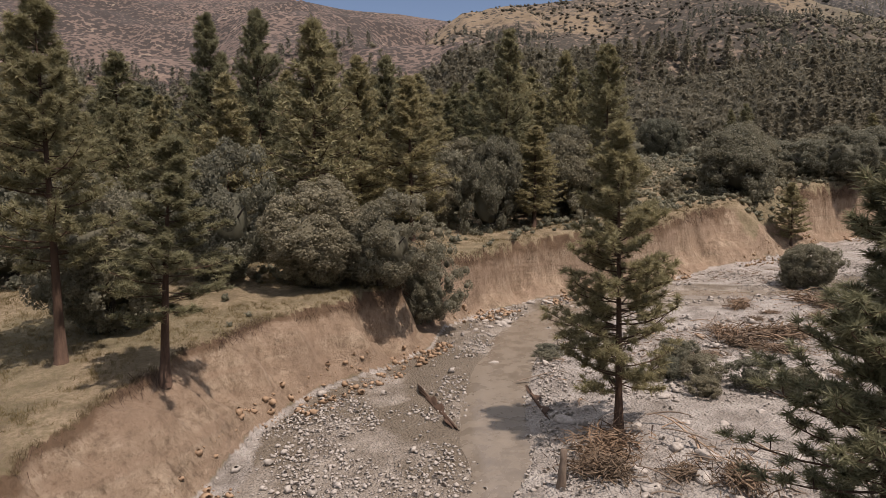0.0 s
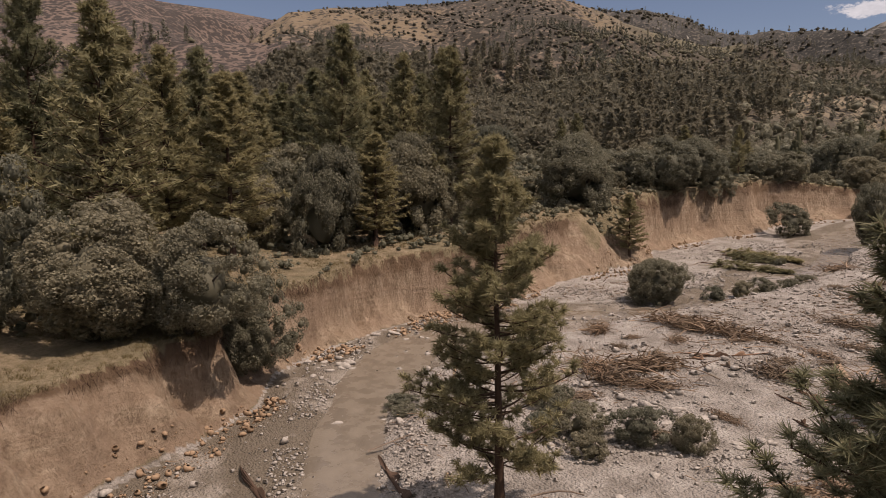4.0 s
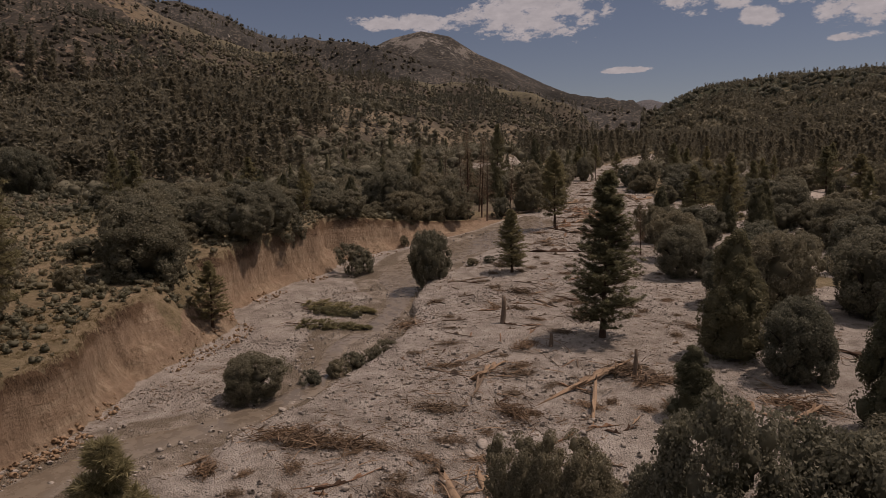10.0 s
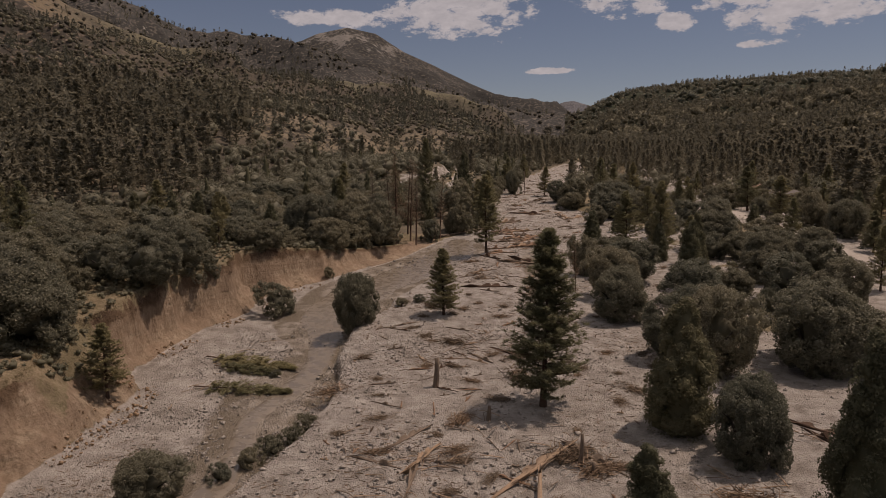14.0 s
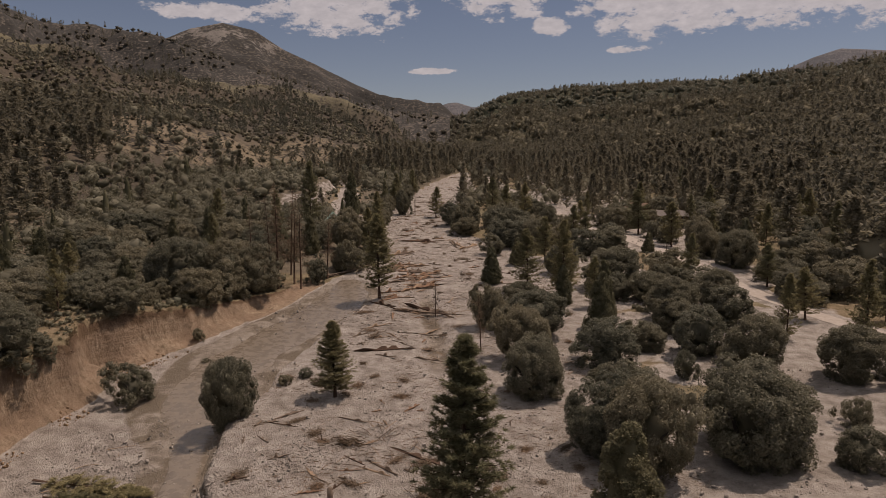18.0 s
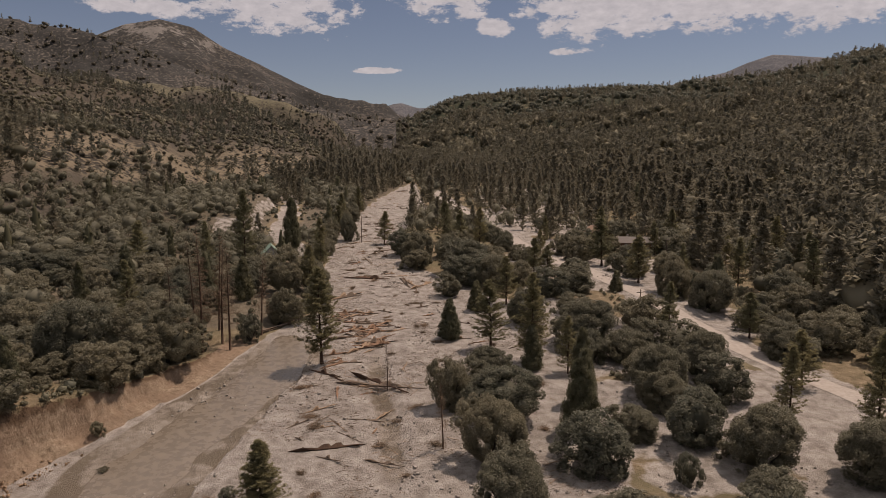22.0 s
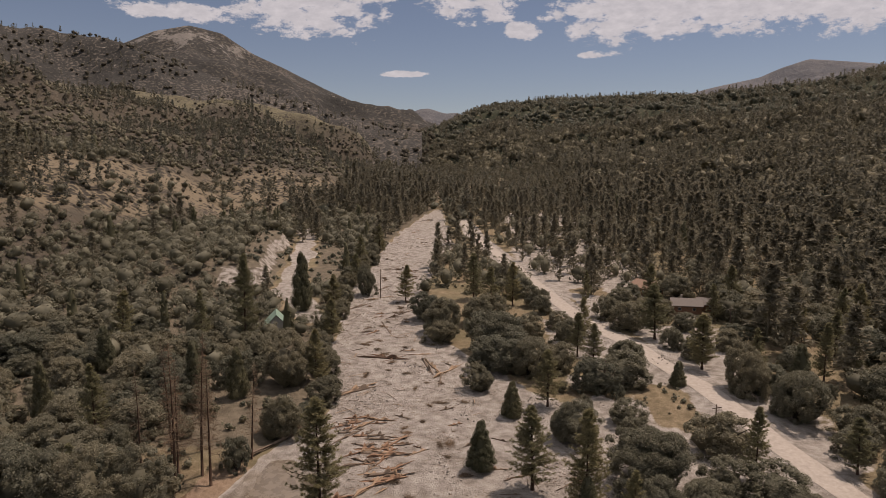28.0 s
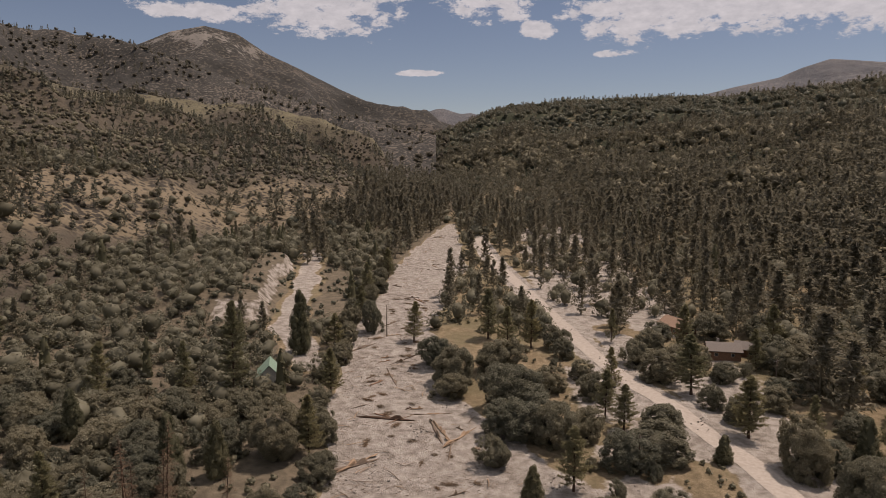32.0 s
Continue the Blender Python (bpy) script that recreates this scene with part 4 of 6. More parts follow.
for k in range(4):
    kind_of("oak", "oak_tree", oak_parts(130 + k, 9, 5.0, 170, 250, 0.165, -0.12, 3, 0.52, (9, 14), 0.22), M["oakbark"], M["oak"])
for k in range(4):
    kind_of("wood_oak", "oak_tree", oak_parts(140 + k, 9, 5.0, 110, 130, 0.235, -0.18, 3, 0.54, (7, 10), 0.24), M["oakbark"], M["oak"])
for k in range(3):
    kind_of("bush", "shrub", oak_parts(150 + k, 4, 2.8, 80, 130, 0.115, -0.2, 4, 0.48, (7, 10), 0.24), M["oakbark"], M["oak"])
for k in range(3):
    kind_of("cedar", "cedar_tree", cedar_parts(160 + k, 12, 3.0, 110, 200, 0.14), M["bark"], M["cedar"])
for k in range(3):
    kind_of("dead", "dead_pine", dead_parts(170 + k, 20), M["bark"], M["dead"], "bare_crown")

LABELS = {"pine_tree": ("green pine", "pine tree"), "oak_tree": ("rounded green oak", "oak tree"),
          "shrub": ("dense green shrub", "shrub"), "cedar_tree": ("dark cone-shaped cedar", "cedar tree"),
          "dead_pine": ("bare dead pine", "dead tree")}
FIRST = {}
tree_rng = random.Random(7)


def plant(kind, x, y, h, w, group, where, z=None, sink=0.15):
    """One tree of its own at a place, h metres high and w wide."""
    k = tree_rng.randrange(len(KINDS[kind]))
    thing, trunk, crown, crown_name, H, R = KINDS[kind][k]
    z = ground_z(x, y) if z is None else z
    sz = h / H
    sx = min(max((w / 2) / R, 0.55 * sz), 1.9 * sz) if w else sz
    m = pose(x, y, z - sink, tree_rng.uniform(-2, 2), tree_rng.uniform(-2, 2), tree_rng.uniform(0, 360)) @ Matrix.Diagonal((sx, sx, sz, 1))
    text, cat = LABELS[thing]
    size = "tall " if h > 16 else "small " if h < 6 and thing != "shrub" else ""
    if (kind, k) in FIRST:
        ob = copy_thing(FIRST[(kind, k)], m @ Matrix.Diagonal((*FIRST[(kind, k)].scale, 1)).inverted())
    else:
        ob = FIRST[(kind, k)] = new(thing)
        part("trunk", trunk, ob)
        part(crown_name, crown, ob)["kind"] = "stuff"
        ob.matrix_basis = m
    return tagged(ob, size + text + " " + where, cat, group)


def plant_all(rows, group, where):
    for kind, x, y, h, w in rows:
        plant(kind, x, y, h, w, group, where)


def many(name, label, items, templates, mat, category):
    """Trees or stones past counting, joined: items of (x, y, z, height, width, turn, template)."""
    vs, fs, n = [], [], 0
    items = np.asarray(items, float)
    for t, (tv, tf, TH, TR) in enumerate(templates):
        it = items[items[:, 6] == t]
        if not len(it):
            continue
        c, s = np.cos(it[:, 5])[:, None], np.sin(it[:, 5])[:, None]
        sx, sz = (it[:, 4] / 2 / TR)[:, None], (it[:, 3] / TH)[:, None]
        X, Y, Z = tv[None, :, 0] * sx, tv[None, :, 1] * sx, tv[None, :, 2] * sz
        v = np.stack([X * c - Y * s + it[:, 0:1], X * s + Y * c + it[:, 1:2], Z + it[:, 2:3]], 2).reshape(-1, 3)
        f = (tf[None] + (np.arange(len(it)) * len(tv))[:, None, None]).reshape(-1, 3) + n
        vs.append(v)
        fs.append(f)
        n += len(v)
    if not vs:
        return
    me = raw_mesh(name, np.concatenate(vs), np.concatenate(fs), mat)
    tagged(new(name, me), label, category, kind="stuff")


def template(parts, joint=True):
    (wv, wf), (cv, cf) = parts
    v, f = joined([(wv, wf), (cv, cf)]) if joint else (cv, cf)
    return v, f, float(cv[:, 2].max()), float(np.percentile(np.hypot(cv[:, 0], cv[:, 1]), 97))

# ---------------------------------------------------------------- trees that stand singly, area by area
plant("near_pine", -22.8, 29.9, 17.4, 6.3, "pines on the flood terrace", "on flood gravel beside the muddy stream")
plant("near_pine", -6.4, 28.2, 16.6, 7.4, "pines on the flood terrace", "shading the flood gravel")
SOUTH_BANK = [("tall_pine", -37.4, 0.6, 22.0, 7.6), ("tall_pine", -32.2, 6.4, 14.0, 6.6), ("oak", -43, 3.0, 11.5, 10), ("oak", -56.2, 10.5, 13.0, 11), ("oak", -49.2, 18.1, 9.6, 12.5),
              ("oak", -46.8, 23.0, 8.4, 9.3), ("oak", -49.8, 27.6, 7.8, 7.5), ("pine", -82.3, 12.3, 28.0, 8.2), ("pine", -78.8, 17.4, 28, 7.9), ("pine", -69.3, 23.9, 23, 7.2),
              ("pine", -73.3, 28.2, 22, 7.6), ("pine", -65.4, 32.1, 18.7, 8.1), ("pine", -70.3, 45.7, 24.3, 7.7), ("pine", -65.7, 47.9, 12.5, 6.1), ("oak", -77.4, 59.8, 12.5, 10)]
MID_BANK = [("pine", -70.9, 61.6, 22.7, 7.7), ("oak", -179.2, 155.7, 14, 17), ("oak", -84.7, 98.0, 11.5, 15), ("oak", -67.3, 42.8, 11.6, 9), ("oak", -74.2, 62.4, 11.2, 10),
            ("oak", -75.5, 90.2, 10.0, 10), ("oak", -80.3, 125.9, 9.5, 13.3), ("oak", -168.6, 148.9, 12, 12.3), ("bush", -90.1, 92.3, 3.6, 6.8), ("pine", -69.1, 49.6, 11.1, 5.5),
            ("oak", -71.8, 57.9, 12.5, 11.4), ("oak", -74.6, 87.5, 11.5, 13.1), ("oak", -77.5, 115.3, 9.9, 12), ("bush", -79, 78.5, 3.2, 4.8), ("pine", -66.6, 90.8, 9.5, 5.0)]
plant_all(SOUTH_BANK, "trees on the south bank", "on the dry grass above the cut bank")
plant_all(MID_BANK, "trees on the middle bank", "at the brink of the cut bank")
TERRACE_TREES = [("dense_pine", -15.1, 97.6, 20.6, 8.2), ("dense_pine", -34.6, 132.6, 11.6, 6.4), ("oak", -47.6, 124.9, 9.6, 8.2), ("bush", -65.4, 134.0, 6.2, 9.4), ("oak", -47.6, 71.7, 5.0, 6.8),
                 ("cedar", -0.6, 94.7, 14.4, 7.8), ("oak", 5.3, 88.4, 8.6, 8.4), ("cedar", -4.9, 76.9, 6.8, 4.8), ("cedar", 11.1, 77.0, 17.2, 7.0), ("oak", -5.4, 134.3, 9.0, 10.4),
                 ("oak", 4.8, 112.3, 11.6, 11.6), ("oak", 21.3, 121.8, 8.4, 14.1), ("oak", -11.8, 167.5, 9.0, 7.3), ("oak", -14.9, 54.8, 7.3, 5.2), ("oak", -11.6, 53.6, 8.2, 5.6), ("oak", -6.2, 47.4, 14.4, 9.5), ("oak", 0.8, 50.0, 12.0, 10.5), ("oak", 8, 58, 9.5, 11)]
plant_all(TERRACE_TREES, "trees on the flood terrace", "rooted in pale flood gravel")
EAST_TREES = [("oak", -6.2, 148.8, 9.7, 10.6), ("oak", -6.9, 170.6, 8.0, 9), ("oak", 0.6, 116.6, 10.7, 11.6), ("oak", 6.9, 127.4, 8.5, 10.6), ("oak", 19.2, 116.9, 12.0, 15),
              ("oak", 30.0, 146.9, 9.8, 12.2), ("oak", 23.3, 166.8, 7.2, 9.7), ("oak", 34.2, 179.0, 9, 11), ("oak", 43.0, 142.6, 9.1, 12.4), ("oak", 15.2, 156.8, 5.4, 7.8),
              ("cedar", 4.1, 185.0, 9, 4.4), ("cedar", 7.2, 158.2, 13.6, 5.8), ("cedar", -11.2, 203.6, 9.2, 5.2), ("pine", 50.4, 174.7, 10.9, 6.5), ("bush", 18.4, 143.4, 5.0, 5.3), ("bush", 35.9, 127.2, 4.1, 5.7)]
ROAD_TREES = [("pine", -2.9, 197.1, 15, 7.0), ("pine", 4.1, 188.0, 18.4, 6.5), ("cedar", 9.9, 169.0, 13.5, 4.8), ("oak", -5.1, 180.4, 6.5, 8.7), ("oak", -4.6, 164.2, 8.8, 14),
              ("oak", 17.0, 198.2, 10.5, 15), ("oak", 23.3, 172.2, 9.3, 10.9), ("oak", 56.5, 190.3, 8.1, 12), ("pine", 54.7, 204.3, 10.5, 5.4), ("oak", 55.0, 227.1, 10.7, 13),
              ("pine", 15.9, 263.4, 12, 5.5), ("pine", 19.0, 257.8, 11, 5.5), ("bush", 30.5, 261.3, 4.3, 3.5), ("cedar", 35.3, 242.1, 6, 4.0), ("pine", 45.5, 255.5, 14.5, 7.8),
              ("pine", 40.6, 279.6, 16, 9), ("oak", 49.6, 238.5, 12, 11), ("oak", 22.8, 188.8, 6.9, 9.8)]
plant_all(EAST_TREES, "trees east of the channel", "on gravel and dry grass")
plant_all(ROAD_TREES, "trees by the road", "near the pale road")
WEST_TREES = [("oak", -80.3, 179.9, 13, 15), ("oak", -71.3, 180.9, 13, 14.6), ("oak", -65.0, 184.9, 12, 11.8), ("dead", -61.3, 193.5, 24.9, 0), ("dead", -59.1, 199.4, 22, 0),
              ("dead", -57.0, 197.6, 22.3, 0), ("dead", -63.5, 200, 20, 0), ("bush", -54.2, 202.5, 6.2, 6.0), ("pine", -36.6, 188.2, 19.6, 7.9), ("oak", -50.6, 214.4, 9.1, 8.1),
              ("oak", -53.5, 237.5, 13, 14), ("cedar", -64.7, 300.9, 19.0, 7), ("pine", -71.8, 265.4, 25, 7.3), ("dead", -23.1, 176.1, 9.0, 0), ("oak", -47.7, 327.3, 11, 8.3),
              ("dead", -13.6, 153.0, 10.3, 0), ("dead", -52.5, 206, 18, 0), ("dead", -66.5, 205, 21, 0), ("dead", -62, 207, 22, 0), ("dead", -69, 198, 19, 0)]
ISLAND_TREES = [("oak", -20.1, 282.6, 11.5, 12.8), ("oak", -25, 297, 9.1, 11.0), ("oak", -20, 274.5, 6.6, 11), ("oak", -4.8, 269.2, 11.2, 16), ("oak", -8, 292, 10, 13), ("oak", 2, 250, 10, 12),
                ("cedar", -4, 226, 8, 4.5), ("pine", 4, 231, 13, 6), ("oak", 6, 215, 9, 11), ("pine", -33, 318, 13, 6), ("oak", -10, 240, 7, 8)]
plant_all(WEST_TREES, "trees west of the channel", "by the upper flood channel")
plant_all(ISLAND_TREES, "trees between channel and road", "between the flood channel and the road")

for k in range(26):
    wy = 216 + 8.2 * k
    plant(("oak", "bush", "oak", "pine")[k % 4], float(np.interp(wy, [p[1] for p in BANK], [p[0] for p in BANK])) - 2.5 - 1.5 * math.sin(2.4 * k), wy, (7.5, 4.0, 6.5, 13)[k % 4] + math.sin(5.0 * k), (9, 6, 8, 5.5)[k % 4],
          "trees on the upper bank", "leaning over the upper flood channel")
# ---------------------------------------------------------------- woods that fill in round them
fill = random.Random(21)
taken = [(r[1], r[2]) for rows in (SOUTH_BANK, MID_BANK, TERRACE_TREES, EAST_TREES, ROAD_TREES, WEST_TREES, ISLAND_TREES) for r in rows]
taken += [(-22.8, 29.9), (-6.4, 28.2)]
CHANNEL_EAST = [(-60, 60), (40, 14), (60, -6), (90, -4), (110, 0), (130, -2), (160, 4), (200, 6), (235, -8), (262, -16), (275, -28), (320, -32), (395, -30), (430, -20), (540, -27), (620, -31)]


def channel_east(y):
    return np.interp(y, [p[0] for p in CHANNEL_EAST], [p[1] for p in CHANNEL_EAST])


def bank_x(y):
    return np.interp(y, [p[1] for p in BANK], [p[0] for p in BANK])


def road_off(x, y):
    return line_distance(x, y, ROAD)[0]


def meadow(x, y):
    return line_distance(x, y, [(-80, 88), (-115, 108), (-175, 150)])[0]


CELLS = {}


def clear_of(x, y, gap):
    i, j = int(x // 8), int(y // 8)
    for a in (i - 1, i, i + 1):
        for b in (j - 1, j, j + 1):
            if any((x - p) ** 2 + (y - q) ** 2 < gap * gap for p, q in CELLS.get((a, b), ())):
                return False
    CELLS.setdefault((i, j), []).append((x, y))
    return True


for tx, ty in taken:
    CELLS.setdefault((int(tx // 8), int(ty // 8)), []).append((tx, ty))
HOUSES = [(52.6, 333.0), (58.5, 308), (66.5, 312), (-66.5, 277.1), (-22.5, 296)]
far_items = {"oak": [], "pine": [], "cedar": []}


def wood(n, x0, x1, y0, y1, gap, mixture, group, where, allowed, single=True, limit=400):
    """Scatters trees in a stretch of the plan; single trees, or joined ones past counting."""
    made = 0
    xs, ys = np.array([fill.uniform(x0, x1) for _ in range(n)]), np.array([fill.uniform(y0, y1) for _ in range(n)])
    zs, good = np.maximum(land(xs, ys)[0], hill_z(xs, ys)), allowed(xs, ys)
    for a, b in HOUSES:
        good = good & ((xs - a) ** 2 + (ys - b) ** 2 > (90 if a > 0 else 30))
    turn = np.degrees(np.arctan2(HUB[0] - xs, ys - HUB[1]))
    share = hill_share(xs, ys)
    good &= ~((share > 0.10) & (share < 0.23) & (turn > 8) & (turn < 42)) | (np.array([fill.random() for _ in range(n)]) < 0.07)
    for x, y, z in zip(xs[good].tolist(), ys[good].tolist(), zs[good].tolist()):
        if not clear_of(x, y, gap * fill.uniform(0.75, 1.25)):
            continue
        r, kind = fill.random(), None
        for kind, share, lo, hi, slim in mixture:
            if r < share:
                break
            r -= share
        h = fill.uniform(lo, hi)
        if single and made < limit:
            plant({"oak": "wood_oak", "pine": "wood_pine"}.get(kind, kind), x, y, h, h * slim * fill.uniform(0.85, 1.2), group, where, z)
            made += 1
        else:
            far_items["oak" if kind in ("oak", "bush") else "cedar" if kind == "cedar" else "pine"].append(
                (x, y, z - 0.2, h, h * slim * fill.uniform(0.85, 1.2), fill.uniform(0, 6.28)))


def on_south_plateau(x, y):
    return (x < bank_x(y) - 14 - 6 * (y < 20)) & (meadow(x, y) > 17) & (y > -25) & ~((x > -62) & (y < 16))


PINEWOOD = [("pine", 0.72, 14, 25, 0.36), ("oak", 0.28, 6, 11, 1.1)]
wood(900, -150, -56, -40, 78, 5.0, PINEWOOD, "pines of the west wood", "in the wood behind the cut bank", on_south_plateau, limit=190)
wood(2200, -330, -150, -150, 150, 5.8, PINEWOOD, "", "", lambda x, y: meadow(x, y) > 17, single=False)
wood(250, -150, -60, -140, -40, 7.5, PINEWOOD, "", "", lambda x, y: x < bank_x(y) - 20, single=False)
OAKWOOD = [("oak", 0.62, 4.5, 8, 1.45), ("bush", 0.28, 2.5, 4.5, 1.6), ("pine", 0.06, 9, 16, 0.36), ("cedar", 0.04, 9, 13, 0.4)]
wood(1200, -130, -58, 105, 265, 5.2, OAKWOOD, "oaks of the west slope", "on the scrubby west side of the valley",
     lambda x, y: (x < bank_x(y) - np.where(y < 150, 12, np.where(y < 205, 7, 2))) & (meadow(x, y) > 14) & ~((y > 150) & (x > -62)), limit=260)


def upslope(x, y):
    """The belt of tall pines behind the oaks, below the brown hill."""
    turn, r = np.degrees(np.arctan2(HUB[0] - x, y - HUB[1])), np.hypot(x - HUB[0], y - HUB[1])
    return (turn > 34 + 6 * fbm(x, y, 50, 2, 94)) & (r > 235 + 25 * fbm(x, y, 40, 2, 95)) & (r < 480)


def behind_bank(x, y):
    return (x < bank_x(y) - np.where(y < 205, 34, np.where(y < 265, 26, 2))) & (meadow(x, y) > 12) & (line_distance(x, y, SIDE_CHANNEL)[0] > 7) & ~((line_distance(x, y, SIDE_CHANNEL)[0] < 20) & (y > 330) & (y < 420))


wood(2600, -420, -130, 60, 460, 5.6, [("pine", 0.8, 13, 22, 0.4), ("oak", 0.2, 5, 9, 1.3)], "", "", lambda x, y: behind_bank(x, y) & upslope(x, y), single=False)
wood(9000, -330, -58, 100, 520, 4.5, OAKWOOD, "", "", lambda x, y: behind_bank(x, y) & ~upslope(x, y), single=False)
VALLEYWOOD = [("oak", 0.58, 5.5, 9.5, 1.35), ("pine", 0.24, 10, 17, 0.36), ("cedar", 0.06, 8, 14, 0.45), ("bush", 0.12, 2.5, 4, 1.3)]
wood(900, -10, 100, 60, 330, 7.6, VALLEYWOOD, "trees of the valley floor", "on the gravelly valley floor",
     lambda x, y: (x > channel_east(y) + 5) & (road_off(x, y) > 8.0) & ~((y < 112) & (x < 46)), limit=400)
wood(1100, -30, 110, 330, 620, 6.3, [("pine", 0.5, 12, 20, 0.34), ("oak", 0.5, 5, 9, 1.2)], "", "", lambda x, y: (x > channel_east(y) + 4) & (road_off(x, y) > 6), single=False)
wood(800, -110, -34, 420, 700, 5.5, [("pine", 0.8, 14, 22, 0.34), ("oak", 0.2, 5, 9, 1.2)], "", "", lambda x, y: x < bank_x(y) - 4, single=False)
wood(5200, 70, 330, 60, 640, 5.6, [("pine", 0.42, 13, 24, 0.44), ("oak", 0.48, 6, 11, 1.3), ("cedar", 0.1, 10, 16, 0.4)], "", "", lambda x, y: road_off(x, y) > 8, single=False)

MID = {"oak": [template(oak_parts(200 + k, 9, 5.0, 16, 26, 0.54, -0.15, 1, 0.68, (5, 8), 0.32, False)) for k in range(4)],
       "pine": [template(pine_parts(210 + k, 20, 3.6, 0.06, 56, 4, 4, 1.2, 0.58, 1.0, False)) for k in range(4)],
       "cedar": [template(cedar_parts(220 + k, 12, 2.6, 12, 22, 0.6)) for k in range(2)]}
for sort, text in (("oak", "dark green oak scrub covering the valley sides"), ("pine", "tall pine wood on the valley sides"), ("cedar", "dark cedars among the valley woods")):
    items = [(*it, fill.randrange(len(MID[sort]))) for it in far_items[sort]]
    if items:
        many(sort + "_wood", text, items, MID[sort], M["farpine" if sort == "pine" else sort], "wood")

# far slopes
TINY = {"oak": [template(oak_parts(230 + k, 9, 5.0, 9, 10, 1.0, -0.1, 1, 0.85, (4, 7), 0.36, False), False) for k in range(4)],
        "pine": [template(pine_parts(240 + k, 20, 3.6, 0.06, 18, 3, 2, 2.3, 1.05, 1.0, False), False) for k in range(4)]}


def slope_wood(name, text, height, n, az0, az1, s0, s1, share_pine, sort_power, hp, ho, patchy, seed, tone="oak"):
    rng = np.random.RandomState(seed)
    az, sh = rng.uniform(az0, az1, n), s0 + (s1 - s0) * rng.rand(n) ** sort_power
    x, y, z = height(az, sh)
    keep = fbm(x, y, 120, 3, seed) + rng.uniform(-0.3, 0.3, n) > patchy
    keep &= z > land(x, y)[0] - 1.5
    if height is near_hill:
        open_grass = (az < 42) & (((sh > 0.11) & (sh < 0.23)) | (sh > 0.68))
        keep &= ~open_grass | (rng.rand(n) < 0.4)
        keep &= ~((x > -330) & (y < 520) & (az < 45) & ~open_grass)
    is_pine = rng.rand(n) + 0.5 * fbm(x, y, 200, 2, seed + 5) < share_pine
    for sort, flag, (lo, hi), slim in (("pine", is_pine, hp, 0.34), ("oak", ~is_pine, ho, 1.25)):
        f = keep & flag
        h = rng.uniform(lo, hi, f.sum())
        it = np.stack([x[f], y[f], z[f] - 0.6, h, h * slim * rng.uniform(0.95, 1.35, f.sum()), rng.uniform(0, 6.28, f.sum()), rng.randint(0, 4, f.sum())], 1)
        many(name + "_" + sort + "s", text, it, TINY[sort], M["farpine" if sort == "pine" else tone], "wood")


slope_wood("east_slope", "dense mixed wood on the east hillside", east_hill, 8500, -34, 12, 0.0, 0.45, 0.45, 0.75, (13, 22), (7, 12), -0.6, 301)
slope_wood("east_crest", "dark wood up to the skyline", east_hill, 6500, -33, 10, 0.42, 1.0, 0.5, 1.0, (12, 20), (8, 13), -0.5, 302)
slope_wood("near_slope", "scrub and pines on the brown hill", near_hill, 9000, 6, 80, 0.08, 0.66, 0.16, 1.0, (8, 14), (1.8, 3.4), -0.2, 303, "scrub")
slope_wood("near_foot", "pine belt at the foot of the brown hill", near_hill, 4200, 30, 84, 0.0, 0.2, 0.85, 1.0, (14, 23), (5, 9), -0.5, 307)
slope_wood("spur_scrub", "dark chaparral above the grassy spur", near_hill, 5200, 6, 48, 0.23, 0.7, 0.12, 1.0, (8, 13), (2.2, 4.6), -0.3, 308)
slope_wood("near_upper", "scattered scrub on the brown hill", near_hill, 5000, 8, 76, 0.3, 1.0, 0.14, 1.0, (7, 11), (2.5, 5), -0.05, 304, "scrub")
slope_wood("west_slope", "pine wood below the west hill", west_hill, 6000, 62, 112, 0.0, 0.34, 0.75, 1.0, (12, 20), (5, 9), -0.3, 305)
slope_wood("ridge_slope", "scrub on the dark ridge", mid_ridge, 3500, 2, 46, 0.1, 1.0, 0.4, 1.0, (11, 17), (6, 10), -0.25, 306, "scrub")


def upper_valley():
    """Woods that close the head of the valley beyond the flood channel."""
    rng = np.random.RandomState(310)
    n = 6500
    x, y = rng.uniform(-430, 330, n), rng.uniform(520, 1250, n)
    z, masks = land(x, y)
    off = (x + 35) - 0.0 * y
    keep = ((np.abs(off) > 14) | (y > 575)) & (fbm(x, y, 90, 3, 311) > -0.55)
    pine_share = 0.65 + 0.4 * fbm(x, y, 150, 2, 312)
    keep &= line_distance(x, y, SIDE_CHANNEL)[0] > 7
    is_pine = rng.rand(n) < pine_share
    for sort, flag, lo, hi, slim in (("pine", is_pine, 12, 20, 0.36), ("oak", ~is_pine, 5, 9, 1.3)):
        f = keep & flag
        h = rng.uniform(lo, hi, f.sum())
        it = np.stack([x[f], y[f], z[f] - 0.5, h, h * slim * rng.uniform(0.85, 1.25, f.sum()), rng.uniform(0, 6.28, f.sum()), rng.randint(0, 4, f.sum())], 1)
        many("upper_valley_" + sort + "s", "dense wood closing the head of the valley", it, TINY[sort], M["farpine" if sort == "pine" else sort], "wood")


upper_valley()

